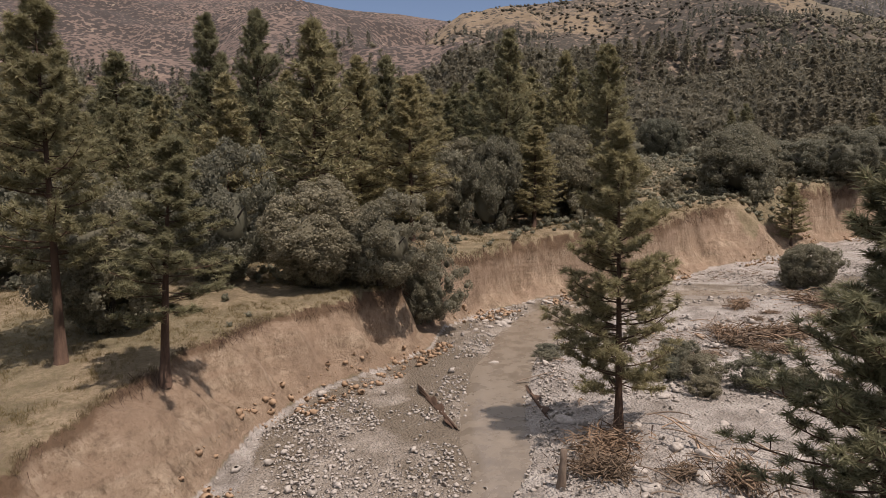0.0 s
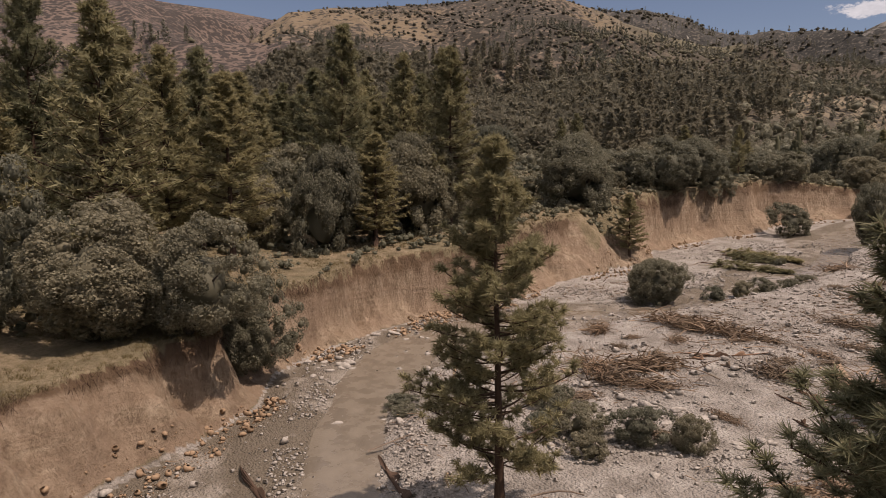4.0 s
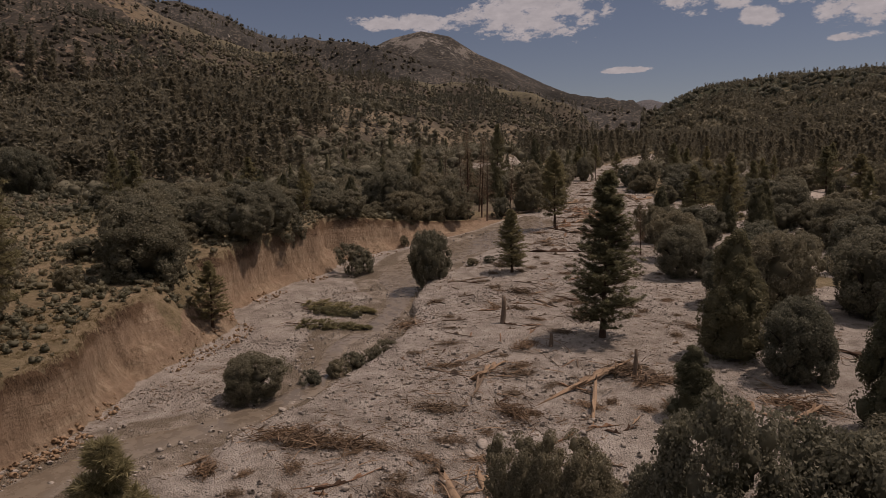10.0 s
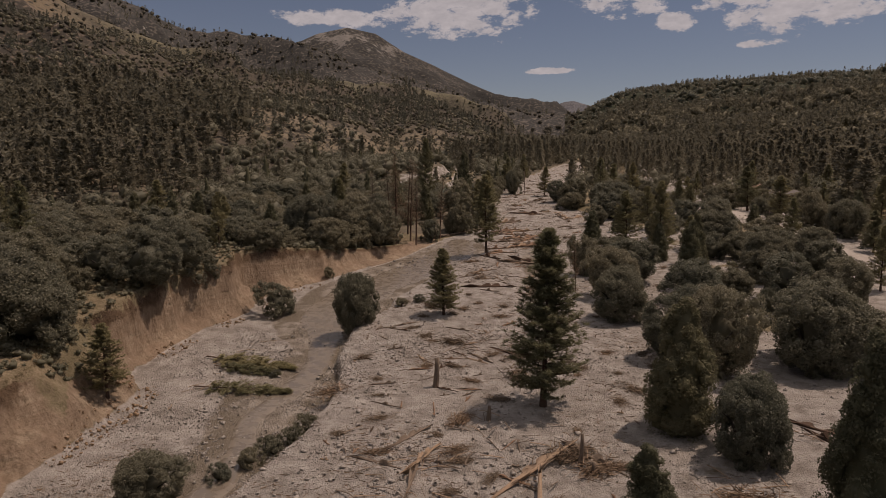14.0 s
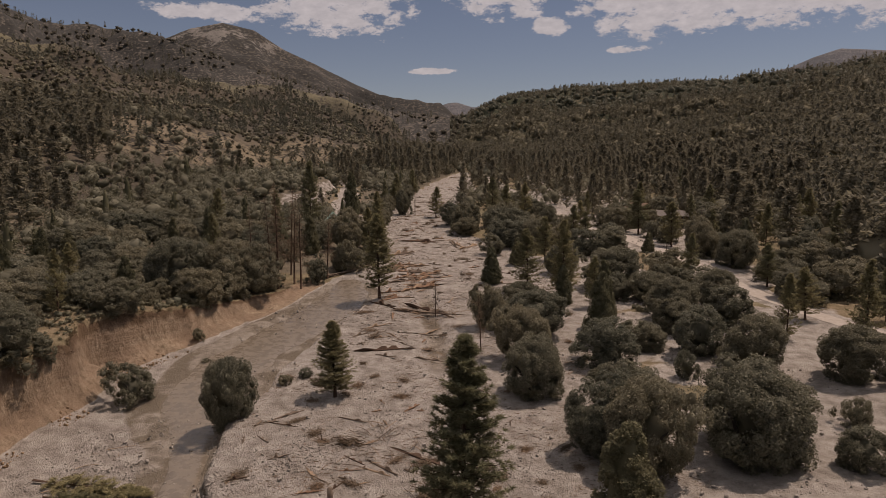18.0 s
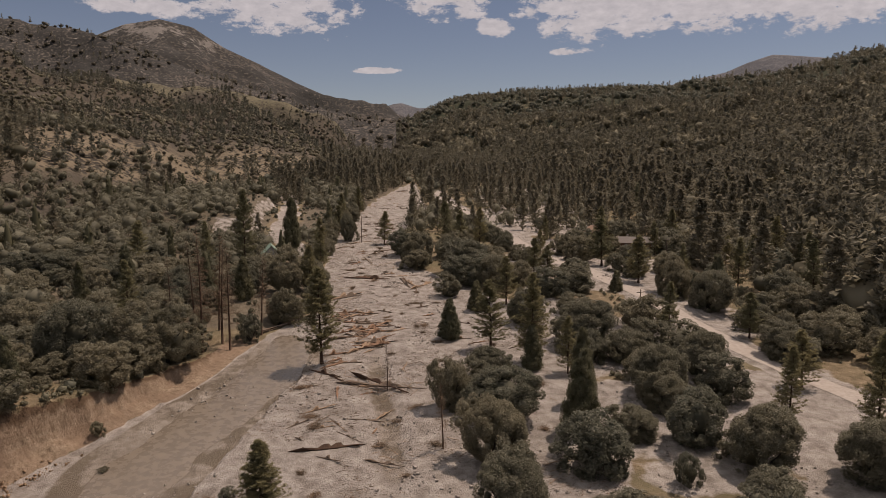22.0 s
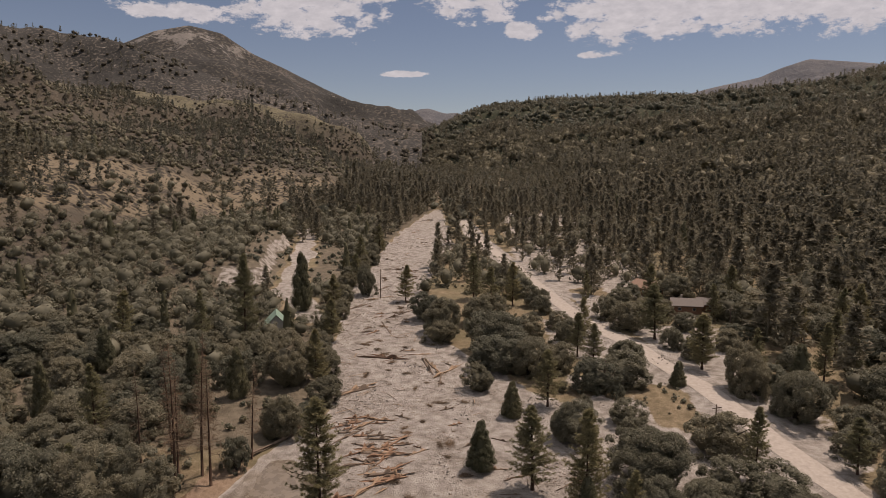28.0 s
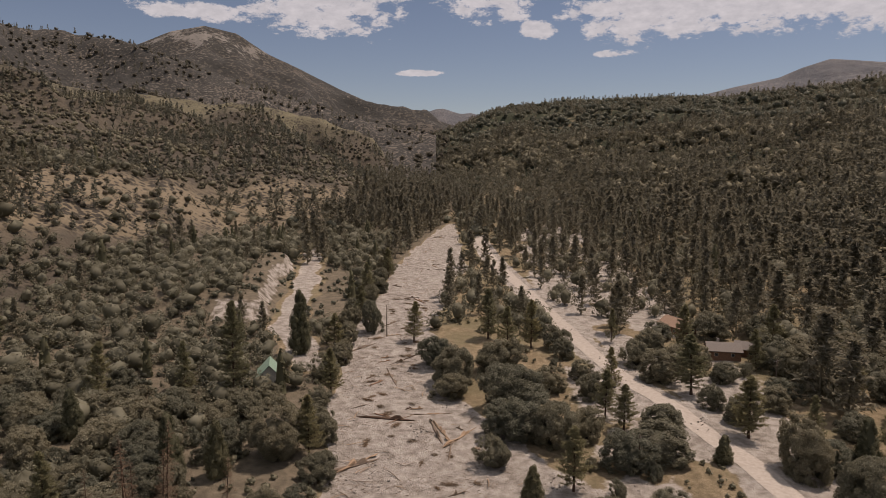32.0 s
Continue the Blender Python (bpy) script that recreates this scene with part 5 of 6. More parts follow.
# ---------------------------------------------------------------- the muddy stream
def smooth_line(pts, n):
    """Points along a rounded line through pts."""
    a = np.array(pts, float)
    t = np.linspace(0, len(a) - 1, n)
    i = np.clip(np.floor(t).astype(int), 0, len(a) - 2)
    u = (t - i)[:, None]
    p0, p1, p2, p3 = a[np.clip(i - 1, 0, None)], a[i], a[i + 1], a[np.clip(i + 2, None, len(a) - 1)]
    return 0.5 * (2 * p1 + (p2 - p0) * u + (2 * p0 - 5 * p1 + 4 * p2 - p3) * u ** 2 + (3 * p1 - p0 - 3 * p2 + p3) * u ** 3)


def ribbon(name, pts, n, across, lift, mat, wobble=0.0, flat=True):
    """A strip laid along a line of x, y and half width."""
    p = smooth_line(pts, n)
    d = np.gradient(p[:, :2], axis=0)
    nrm = unit(np.stack([-d[:, 1], d[:, 0]], 1))
    k = np.linspace(-1, 1, across)
    w = p[:, 2:3] * (1 + wobble * fbm(p[:, 0], p[:, 1], 6, 3, 71)[:, None])
    X, Y = p[:, 0:1] + nrm[:, 0:1] * w * k, p[:, 1:2] + nrm[:, 1:2] * w * k
    Z = (fan(Y) - stream_drop(Y) + lift) if flat else land(X.ravel(), Y.ravel())[0].reshape(X.shape) + lift
    if flat:
        Z = Z - 0.16 * np.abs(k) ** 6
    return raw_mesh(name, np.stack([X.ravel(), Y.ravel(), Z.ravel()], 1), grid_faces(across, n), mat, True)


tagged(new("stream_water", ribbon("stream_water", STREAM, 260, 9, 0.03, M["water"], 0.3)), "shallow muddy brown stream water", "water", kind="structure")
tagged(new("road", ribbon("road", [(x, y, 2.7) for x, y in ROAD], 200, 7, 0.05, M["road"], 0.06, False)), "pale dusty road through the valley", "road", kind="structure")

# ---------------------------------------------------------------- stones
stone_rng = np.random.RandomState(5)
STONES = []
for k in range(6):
    sv, sf = block(stone_rng, (0.52, 0.42, 0.36))
    sv = sv + (0, 0, 0.3)
    STONES.append((sv, sf, 0.7, 0.5))


def scatter_stones():
    n = 44000
    y = 4 + 330 * stone_rng.rand(n) ** 1.5
    x = stone_rng.uniform(-64, 40, n)
    z, masks = land(x, y)
    dens = (masks["flood"] > 0.6) * (0.15 + 1.3 * fbm(x, y, 9, 3, 80)) + (masks["silt"] > 0.5) * (0.0 + 0.5 * fbm(x, y, 6, 3, 81))
    dw = line_distance(x, y, [p[:2] for p in STREAM])[0]
    dens = dens + 0.5 * (dw < 6) * (dw > 2.2) * (y < 115) * (fbm(x, y, 5, 2, 82) > -0.1)
    keep = (stone_rng.rand(n) < dens) & (masks["cut"] < 0.3)
    x, y, z = x[keep], y[keep], z[keep]
    s = 0.10 + 0.42 * stone_rng.rand(len(x)) ** 4
    items = np.stack([x, y, z - 0.10 * s, s * stone_rng.uniform(0.6, 1.0, len(x)), s * 1.3, stone_rng.uniform(0, 6.28, len(x)), stone_rng.randint(0, 6, len(x))], 1)
    many("flood_stones", "angular grey stones strewn over flood gravel", items, STONES, M["stone"], "stones")


scatter_stones()
PEBBLES = []
for k in range(5):
    sv, sf = block(stone_rng, (0.5, 0.4, 0.34), 3, 5)
    sv = sv + (0, 0, 0.25)
    PEBBLES.append((sv, sf, 0.64, 0.5))


def pebble_belts():
    """Belts of small sharp stones along the water and the terrace."""
    rng = np.random.RandomState(55)
    n = 150000
    y = 4 + 125 * rng.rand(n) ** 1.35
    x = rng.uniform(-70, 4, n)
    z, masks = land(x, y)
    dw = line_distance(x, y, [p[:2] for p in STREAM])[0]
    patch = fbm(x, y, 7, 3, 56)
    dens = (masks["silt"] > 0.4) * (dw > 2.6) * 2.2 * np.clip(patch - 0.05, 0, 1) + (masks["flood"] > 0.6) * (0.04 + 1.1 * np.clip(patch - 0.05, 0, 1))
    dens = dens + 0.85 * (dw > 2.5) * (dw < 4.4) * (y < 70) * (patch > -0.05)
    keep = (rng.rand(n) < dens) & (masks["cut"] < 0.3)
    x, y, z = x[keep], y[keep], z[keep]
    s = 0.07 + 0.20 * rng.rand(len(x)) ** 3
    items = np.stack([x, y, z - 0.08 * s, s * rng.uniform(0.6, 1.0, len(x)), s * 1.4, rng.uniform(0, 6.28, len(x)), rng.randint(0, 5, len(x))], 1)
    many("gravel", "small pale angular stones beside the stream", items, PEBBLES, M["stone"], "gravel")


pebble_belts()


def tuft_template(seed, n, ln, wd, spread):
    rng = np.random.RandomState(seed)
    at = rng.normal(size=(n, 3)) * (spread, spread, 0.02)
    at[:, 2] = np.abs(at[:, 2])
    way = unit(rng.normal(size=(n, 3)) * (0.55, 0.55, 0.2) + (0, 0, 1.0))
    v, f = blades(rng, at, way, ln, wd)
    return v, f, ln, spread * 2.2


def bank_rubble():
    """Fallen clods at the foot of the cut bank, and torn turf along its brink."""
    rng = np.random.RandomState(44)
    n = 170000
    y = rng.uniform(-6, 190, n)
    x = np.interp(y, [p[1] for p in BANK], [p[0] for p in BANK]) + rng.uniform(-12, 3.5, n)
    z, masks = land(x, y)
    q = masks["rise"]
    d = line_distance(x, y, BANK)[0]
    foot = (q < 0.25) & (d < 2.2) & (rng.rand(n) < np.interp(y, [20, 32, 62, 75], [0.10, 0.34, 0.34, 0.10]) * (fbm(x, y, 8, 3, 45) > 0.0) * (y < 170))
    s = 0.06 + 0.40 * rng.rand(foot.sum()) ** 5
    it = np.stack([x[foot], y[foot], z[foot] - 0.1 * s, s, s * 1.4, rng.uniform(0, 6.28, foot.sum()), rng.randint(0, 6, foot.sum())], 1)
    many("earth_clods", "fallen brown clods at the foot of the bank", it, STONES, M["clod"], "rubble")
    lip = (q > 0.96) & (q < 0.9995) & (y < 165) & (d < 12) & (rng.rand(n) < 0.5)
    h = rng.uniform(0.15, 0.5, lip.sum())
    it = np.stack([x[lip], y[lip], z[lip] - 0.05, h, h * rng.uniform(1.2, 2.2, lip.sum()), rng.uniform(0, 6.28, lip.sum()), rng.randint(0, 3, lip.sum())], 1)
    many("brink_grass", "dry grass and roots along the torn brink", it, [tuft_template(530 + k, 18, 0.4, 0.035, 0.2) for k in range(3)], M["turf"], "ground cover")
    hang = (q > 0.88) & (q < 0.999) & (y < 165) & (rng.rand(n) < 0.15 + 0.9 * fbm(x, y, 5, 2, 46))
    at = np.stack([x[hang], y[hang], z[hang] + 0.15], 1)
    at = np.repeat(at, 7, 0) + rng.normal(size=(7 * len(at), 3)) * (0.3, 0.3, 0.08)
    way = unit(rng.normal(size=at.shape) * (0.5, 0.5, 0.3) + (0.35, 0.1, -0.8))
    me = raw_mesh("hanging_roots", *blades(rng, at, way, 0.8, 0.03), M["bark"])
    tagged(new("hanging_roots", me), "dry roots hanging from the torn brink", "roots", kind="stuff")


bank_rubble()
STONE_MESH = []
for k in range(8):
    sv, sf = block(stone_rng, (0.52, 0.44, 0.4), 8, 12, 12)
    STONE_MESH.append(raw_mesh("boulder", sv + (0, 0, 0.3) + stone_rng.normal(size=sv.shape) * 0.008, sf, M["stone"], False))


def boulder(x, y, s):
    """One larger stone, partly sunk, never on the face of the bank."""
    if on_sheet("rise", x, y) > 0.04:
        return
    ob = new("boulder", STONE_MESH[stone_rng.randint(8)])
    ob.matrix_world = pose(x, y, ground_z(x, y) - 0.12 * s, stone_rng.uniform(-12, 12), stone_rng.uniform(-12, 12), stone_rng.uniform(0, 360)) @ Matrix.Diagonal((s * stone_rng.uniform(1.0, 1.6), s, s * stone_rng.uniform(0.5, 0.8), 1))
    tagged(ob, "rounded pale granite boulder half sunk in flood gravel", "boulder", "boulders on the flood gravel")


for cx, cy, spread, n in ((-16, 30, 5, 12), (-20, 35, 5, 10), (-49.7, 34.6, 3.0, 16), (-22, 47, 4, 10), (-26, 44, 4, 8), (-38.5, 33, 3, 5), (-18, 57, 3, 8), (-20, 66, 6, 10), (-56.5, 44, 2.0, 8), (-44, 70, 3, 5), (4, 82, 5, 10)):
    for _ in range(n):
        boulder(cx + spread * stone_rng.randn() * 0.6, cy + spread * stone_rng.randn() * 0.6, 0.35 + 0.7 * stone_rng.rand() ** 2.5)

# ---------------------------------------------------------------- driftwood
log_rng = np.random.RandomState(9)


def log_pieces(seed, stubs, roots):
    """A trunk one metre long and one thick, lying along x, its broken stubs and its torn roots."""
    rng = np.random.RandomState(seed)
    k = np.linspace(0, 1, 10)
    path = np.stack([k - 0.5, rng.uniform(0.1, 0.8) * np.sin(k * 3.4 + rng.rand() * 6), 0.2 * np.sin(k * 2 + rng.rand() * 6)], 1)
    rad = 0.5 * (1 - 0.42 * k) * (1 + 0.09 * rng.randn(10))
    bits = []
    for _ in range(stubs):
        q = rng.uniform(0.3, 0.95)
        o = np.array([q - 0.5, 0, 0.1])
        a = rng.uniform(0, 6.28)
        e = np.array([0.05 * rng.rand() + 0.02, np.cos(a) * 2.2, abs(np.sin(a)) * 2.2])
        bits.append(("branch_stub", tube([o, o + e * rng.uniform(0.5, 1.0)], [0.16, 0.05], 5)))
    for _ in range(roots):
        a = rng.uniform(0, 6.28)
        e = np.array([-0.05 * rng.rand(), np.cos(a) * rng.uniform(0.8, 2.0), np.sin(a) * rng.uniform(0.8, 2.0)])
        bits.append(("root", tube([(-0.48, 0, 0), np.array([-0.5, 0, 0]) + e * 0.5, np.array([-0.52, 0, 0]) + e], [0.35, 0.2, 0.05], 5)))
    v, f = tube(path, rad, 9)
    v[:9, 0] += rng.uniform(-0.02, 0.02, 9)
    v[-9:, 0] += rng.uniform(-0.05, 0.03, 9)      # splintered ends
    return (v, f), bits


LOGS = [log_pieces(300 + k, (1, 3, 4, 5, 3, 2)[k], (0, 0, 8, 0, 8, 0)[k]) for k in range(6)]
LOG_MESHES = {m: [(raw_mesh("log", *body, M[m], True), [(nm, raw_mesh(nm, *vf, M[m], True)) for nm, vf in bits]) for body, bits in LOGS] for m in ("deadwood", "palewood", "bark", "redwood")}


def log(x0, y0, x1, y1, thick, mat="deadwood", lift0=0.0, lift1=0.0, group="logs on the flood terrace", text=None):
    """A driftwood log from one end to the other."""
    thick *= 0.68
    z0, z1 = ground_z(x0, y0) + thick * 0.32 + lift0, ground_z(x1, y1) + thick * 0.25 + lift1
    a, b = Vector((x0, y0, z0)), Vector((x1, y1, z1))
    d = b - a
    k = log_rng.randint(6) if d.length > 14 * thick else (0, 1, 5)[log_rng.randint(3)]
    body, bits = LOG_MESHES[mat][k]
    ob = new("log", body)
    for nm, me in bits:
        part(nm, me, ob)
    turn = d.to_track_quat("X", "Z").to_matrix().to_4x4()
    ob.matrix_world = Matrix.Translation((a + b) / 2) @ turn @ Matrix.Diagonal((d.length, thick, thick, 1))
    tagged(ob, text or {"deadwood": "weathered brown driftwood log lying on flood gravel", "palewood": "pale stripped log lying on flood gravel", "bark": "dark bark-covered log stranded on flood gravel", "redwood": "splintered red-brown log stranded on flood gravel"}[mat], "log", group)


# logs that stand out, from end to end
log(-34.5, 22.6, -28.5, 22.2, 0.42, "bark")
log(-31.8, 29.1, -26.7, 27.6, 0.36, "bark")
log(-23.6, 61.2, -17.9, 53.5, 0.75, "palewood")
log(-23.7, 61.4, -20.2, 56.8, 0.6)
log(-20.6, 62.1, -18.9, 58.4, 0.7, "palewood")
log(-17.0, 47.6, -14.6, 51.8, 0.5, "palewood")
log(-25.3, 76.9, -25.7, 83.4, 0.5)
log(-25.9, 80.5, -24.4, 86.0, 0.45, "palewood", 0.3)
log(-17.6, 77.5, -11.8, 87.4, 0.5, "palewood", 0.0, 0.8)
log(-14.2, 81.6, -13.2, 73.2, 0.5, "palewood", 0.9, 0.0)
log(-11.3, 88.1, -6.9, 84.0, 0.5)
log(-2.1, 80.5, 3.2, 77.6, 0.5, "palewood")
log(3.4, 77.8, 5.6, 80.4, 0.5, "palewood", 0, 0.6)
log(10.6, 99.1, 15.1, 95.1, 0.6, "bark")
log(12.5, 96.0, 14.5, 92.0, 0.5, "bark")
log(-23.3, 116.7, -17.5, 112.6, 0.5, "bark")
log(-33.4, 152.6, -25.7, 154.1, 0.55, "bark")
log(-32.1, 82.0, -27.0, 80.6, 0.4)
log(-29.3, 84.0, -26.4, 90.0, 0.4)
log(-39.5, 63.0, -44.5, 57.5, 0.4, "palewood")
log(-38.0, 38.5, -44.0, 42.8, 0.35, "palewood")
log(-53.0, 206.8, -43.5, 221.6, 0.8, "deadwood", 0, 0.5)
log(-38.3, 186.2, -31.2, 179.4, 0.55, "bark")
log(-36.8, 184.0, -32.5, 181.5, 0.6, "bark")
log(-29.3, 177.6, -18.0, 175.3, 0.6)
log(-28.0, 180.5, -20.0, 173.8, 0.5, "bark", 0.4)
log(-24.6, 260.1, -21.2, 249.7, 0.9)
log(-22.9, 258.1, -19.8, 250.2, 0.7, "palewood")
log(-19.6, 249.0, -14.3, 256.5, 0.6, "palewood")
log(-42.9, 235.2, -34.4, 241.3, 0.9)
log(-40.4, 236.4, -35.0, 243.0, 0.7, "palewood", 0.3)
log(-40.4, 261.2, -28.5, 260.4, 0.8, "bark")
log(-51.0, 306.4, -45.4, 314.8, 0.7)
log(-31.0, 305.0, -24.0, 312.0, 0.7)
log(-38.0, 292.0, -34.5, 281.0, 0.6)


def drift(n, x0, x1, y0, y1, turn, spread, lo, hi, thick, group, text=None, east=True):
    for _ in range(n):
        for _ in range(30):
            y = y0 + (y1 - y0) * log_rng.rand()
            x = log_rng.uniform(x0, x1)
            xt = float(np.interp(y, [p[0] for p in TERRACE], [p[1] for p in TERRACE]))
            bx = bank_x(y)
            if (x > xt + 2.5 if y < 205 else x > bx + 5) and x < channel_east(y) - 1 and fbm(np.array([x]), np.array([y]), 14, 2, 90)[0] > -0.05:
                break
        a = radians(turn + spread * log_rng.randn())
        L = lo + (hi - lo) * log_rng.rand() ** 2
        t = thick * log_rng.uniform(0.5, 1.2)
        m = ("redwood", "palewood", "redwood", "deadwood")[log_rng.randint(4)] if text else ("deadwood", "palewood", "bark", "deadwood", "redwood")[log_rng.randint(5)]
        log(x - math.cos(a) * L / 2, y - math.sin(a) * L / 2, x + math.cos(a) * L / 2, y + math.sin(a) * L / 2, t, m, 0, 0.25 * log_rng.rand(), group, text)


drift(95, -42, 0, 42, 110, 0, 50, 0.8, 3.4, 0.24, "driftwood on the lower terrace")
drift(60, -45, 8, 110, 205, 5, 45, 1.0, 5.0, 0.33, "driftwood on the middle terrace")
drift(45, -58, 0, 205, 540, 10, 45, 1.6, 8.0, 0.42, "driftwood in the upper channel")
drift(62, -40, -25, 186, 226, 12, 26, 2.5, 8.0, 0.56, "logs of the log jam", "red-brown splintered log in a log jam")


TANGLES = [(-24.5, 83, 3, 26), (-22.4, 73, 3, 22), (-12, 86.5, 4, 34), (-14.5, 81, 3, 18), (-20.5, 60.5, 4, 30), (-21, 56, 3, 20), (-31.5, 50, 4, 26), (-38, 62.5, 4, 22), (-33.5, 47.5, 3, 20), (4, 81, 5, 30),
           (-19, 106, 4, 22), (-40.5, 98, 2.5, 24), (-20, 92, 3, 20), (-27, 113, 4, 20), (-22, 151, 4, 24), (-28, 178, 5, 40), (-22, 175, 5, 40), (-34, 184, 4, 26), (-19, 32, 3, 16), (-14, 30, 4, 22), (-26, 118, 5, 24), (12, 96, 4, 20)]


def driftwood():
    """Small broken wood past counting, in belts over the gravel."""
    rng = np.random.RandomState(79)
    n = 16000
    y = 30 + 500 * rng.rand(n) ** 1.3
    x = rng.uniform(-62, 10, n)
    z, masks = land(x, y)
    keep = (masks["flood"] > 0.5) & (masks["silt"] < 0.4) & (x < channel_east(y) + 3) & (rng.rand(n) < 0.02 + 1.2 * fbm(x, y, 10, 4, 90))
    x, y, z = x[keep], y[keep], z[keep]
    k = np.linspace(0, 1, 5)
    shapes = []
    for j in range(4):
        v, f = tube(np.stack([k - 0.5, 0.06 * np.sin(3 * k + j), 0.5 + 0.3 * np.sin(2 * k + 2 * j)], 1), [0.035, 0.032, 0.03, 0.025, 0.018], 5)
        v[:, 2] = (v[:, 2] - 0.5) * 4.0 + 0.5
        shapes.append((v, f, 1.0, 0.5))
    L = 0.5 + 2.6 * rng.rand(len(x)) ** 3 * np.interp(y, [60, 300], [1, 2])
    items = np.stack([x, y, z - 0.03, 0.10 + 0.05 * L, L, rng.normal(0.1, 0.9, len(x)), rng.randint(0, 4, len(x))], 1)
    # tangles round stranded root plates
    for cx, cy, spread, n in TANGLES:
        px, py = cx + spread * rng.normal(size=n) * 0.5, cy + spread * rng.normal(size=n) * 0.5
        length = rng.uniform(0.6, 2.4, n)
        items = np.concatenate([items, np.stack([px, py, land(px, py)[0] + 0.5 * rng.rand(n) ** 2, 0.12 + 0.09 * length, length, rng.uniform(0, 6.28, n), rng.randint(0, 4, n)], 1)])
    half = rng.rand(len(items)) < 0.5
    many("driftwood", "broken grey driftwood strewn in belts", items[half], shapes, M["deadwood"], "driftwood")
    many("driftwood", "pale stripped driftwood strewn in belts", items[~half], shapes, M["palewood"], "driftwood")


driftwood()


def litter():
    """Sticks and splinters strewn over the gravel."""
    rng = np.random.RandomState(77)
    n = 80000
    y = 18 + 320 * rng.rand(n) ** 1.4
    x = rng.uniform(-60, 12, n)
    z, masks = land(x, y)
    keep = (masks["flood"] > 0.5) & (masks["silt"] < 0.4) & (rng.rand(n) < 0.12 + 1.5 * fbm(x, y, 8, 4, 78))
    at = np.stack([x, y, z + 0.06], 1)[keep]
    way = unit(rng.normal(size=at.shape) * (1.3, 0.9, 0.12))
    me = raw_mesh("flood_litter", *blades(rng, at, way, 0.8, 0.075), M["dead"])
    tagged(new("flood_litter", me), "dry sticks strewn over the flood gravel", "litter", kind="stuff")


litter()
# upright snags
for x, y, h, r in ((-28.5, 101.1, 3.6, 0.42), (-20.6, 92.9, 1.6, 0.3), (-10.6, 84.6, 3.2, 0.3), (-18.8, 23.8, 1.9, 0.25), (-19.6, 24.3, 1.4, 0.2), (-9.4, 83.4, 1.2, 0.25)):
    k = np.linspace(0, 1, 6)
    sway = np.stack([0.06 * h * np.sin(2 * k), 0.04 * h * k, k * (h + 0.4) - 0.4], 1)
    me = raw_mesh("snag", *joined([tube(sway, r * (1 - 0.45 * k) * (1 + 0.1 * log_rng.randn(6)), 8), tube([(0.05, 0, h * 0.6), (0.35, 0.1, h * 0.8)], [r * 0.3, r * 0.08], 5)]), M["deadwood"], True)
    ob = new("snag", me)
    ob.location = (x, y, ground_z(x, y))
    tagged(ob, "broken upright snag standing in flood gravel", "snag", "snags on the terrace")


# ---------------------------------------------------------------- brush, fallen trees, shrubs and grass
def brush_mesh(seed, n=260, flat=0.7):
    rng = np.random.RandomState(seed)
    at = rng.normal(size=(n, 3)) * (0.55, 0.4, 0.18) + (0, 0, 0.3)
    at[:, 2] = np.abs(at[:, 2])
    way = unit(rng.normal(size=(n, 3)) * (1.4, 0.8, flat))
    v, f = blades(rng, at, way, 0.5, 0.045)
    thick = []
    for _ in range(60):
        o = rng.normal(size=3) * (0.4, 0.3, 0.12) + (0, 0, 0.22)
        e = unit(rng.normal(size=3) * (1.2, 1.0, 0.55)) * rng.uniform(0.3, 0.8)
        thick.append(tube([o - e / 2, o + rng.normal(size=3) * 0.05, o + e / 2], [0.03, 0.026, 0.012], 5, False))
    return joined([(v, f)] + thick)


BRUSH = [raw_mesh("brush_pile", *brush_mesh(400 + k), M["dead"]) for k in range(4)]


def brush(x, y, w, d, h, turn):
    ob = new("brush_pile", BRUSH[log_rng.randint(4)])
    ob.matrix_world = pose(x, y, ground_z(x, y) - 0.03, 0, 0, turn) @ Matrix.Diagonal((w / 1.6, d / 1.3, h / 0.7, 1))
    tagged(ob, "tangled pile of dry brown flood brush", "brush pile", "brush piles on the gravel", "stuff")


for x, y, w, d in ((-33.7, 48, 5, 2.2), (-31.7, 51.2, 5, 2), (-31.5, 47.6, 3, 2), (-29, 48.5, 4, 2), (-32.7, 63, 4, 2.2), (-38, 63, 4.5, 2), (-35.5, 62.5, 3, 2), (-40.5, 97.7, 2.5, 4), (-15, 31, 3, 2), (-12, 26, 3, 2), (-18.4, 26.5, 2.5, 2),
                   (-21.4, 28.6, 2.6, 2.2), (-20.2, 27.2, 2.6, 2.0), (-19.0, 25.6, 2.4, 1.6), (-17.0, 29.4, 2.2, 1.6), (-40.8, 56, 2.4, 1.8), (-25, 56, 3.5, 2), (-27.5, 72, 4, 2), (-20.5, 73, 4, 2), (-12, 86, 4, 3), (-9, 84, 4, 3), (4, 81, 5, 3), (-23.5, 92, 4, 2), (-19, 106, 5, 2.5), (-30, 118, 4, 2), (-38, 137, 3, 2)):
    brush(x, y, w, d, log_rng.uniform(0.7, 1.3), log_rng.uniform(0, 180))
for _ in range(170):
    y = 40 + 330 * log_rng.rand() ** 1.3
    lo_x = float(np.interp(y, [p[0] for p in TERRACE], [p[1] for p in TERRACE])) if y < 205 else bank_x(y) + 5
    brush(log_rng.uniform(lo_x + 2, channel_east(y)), y, log_rng.uniform(1, 3.5), log_rng.uniform(0.8, 2), log_rng.uniform(0.25, 0.6), log_rng.uniform(0, 180))


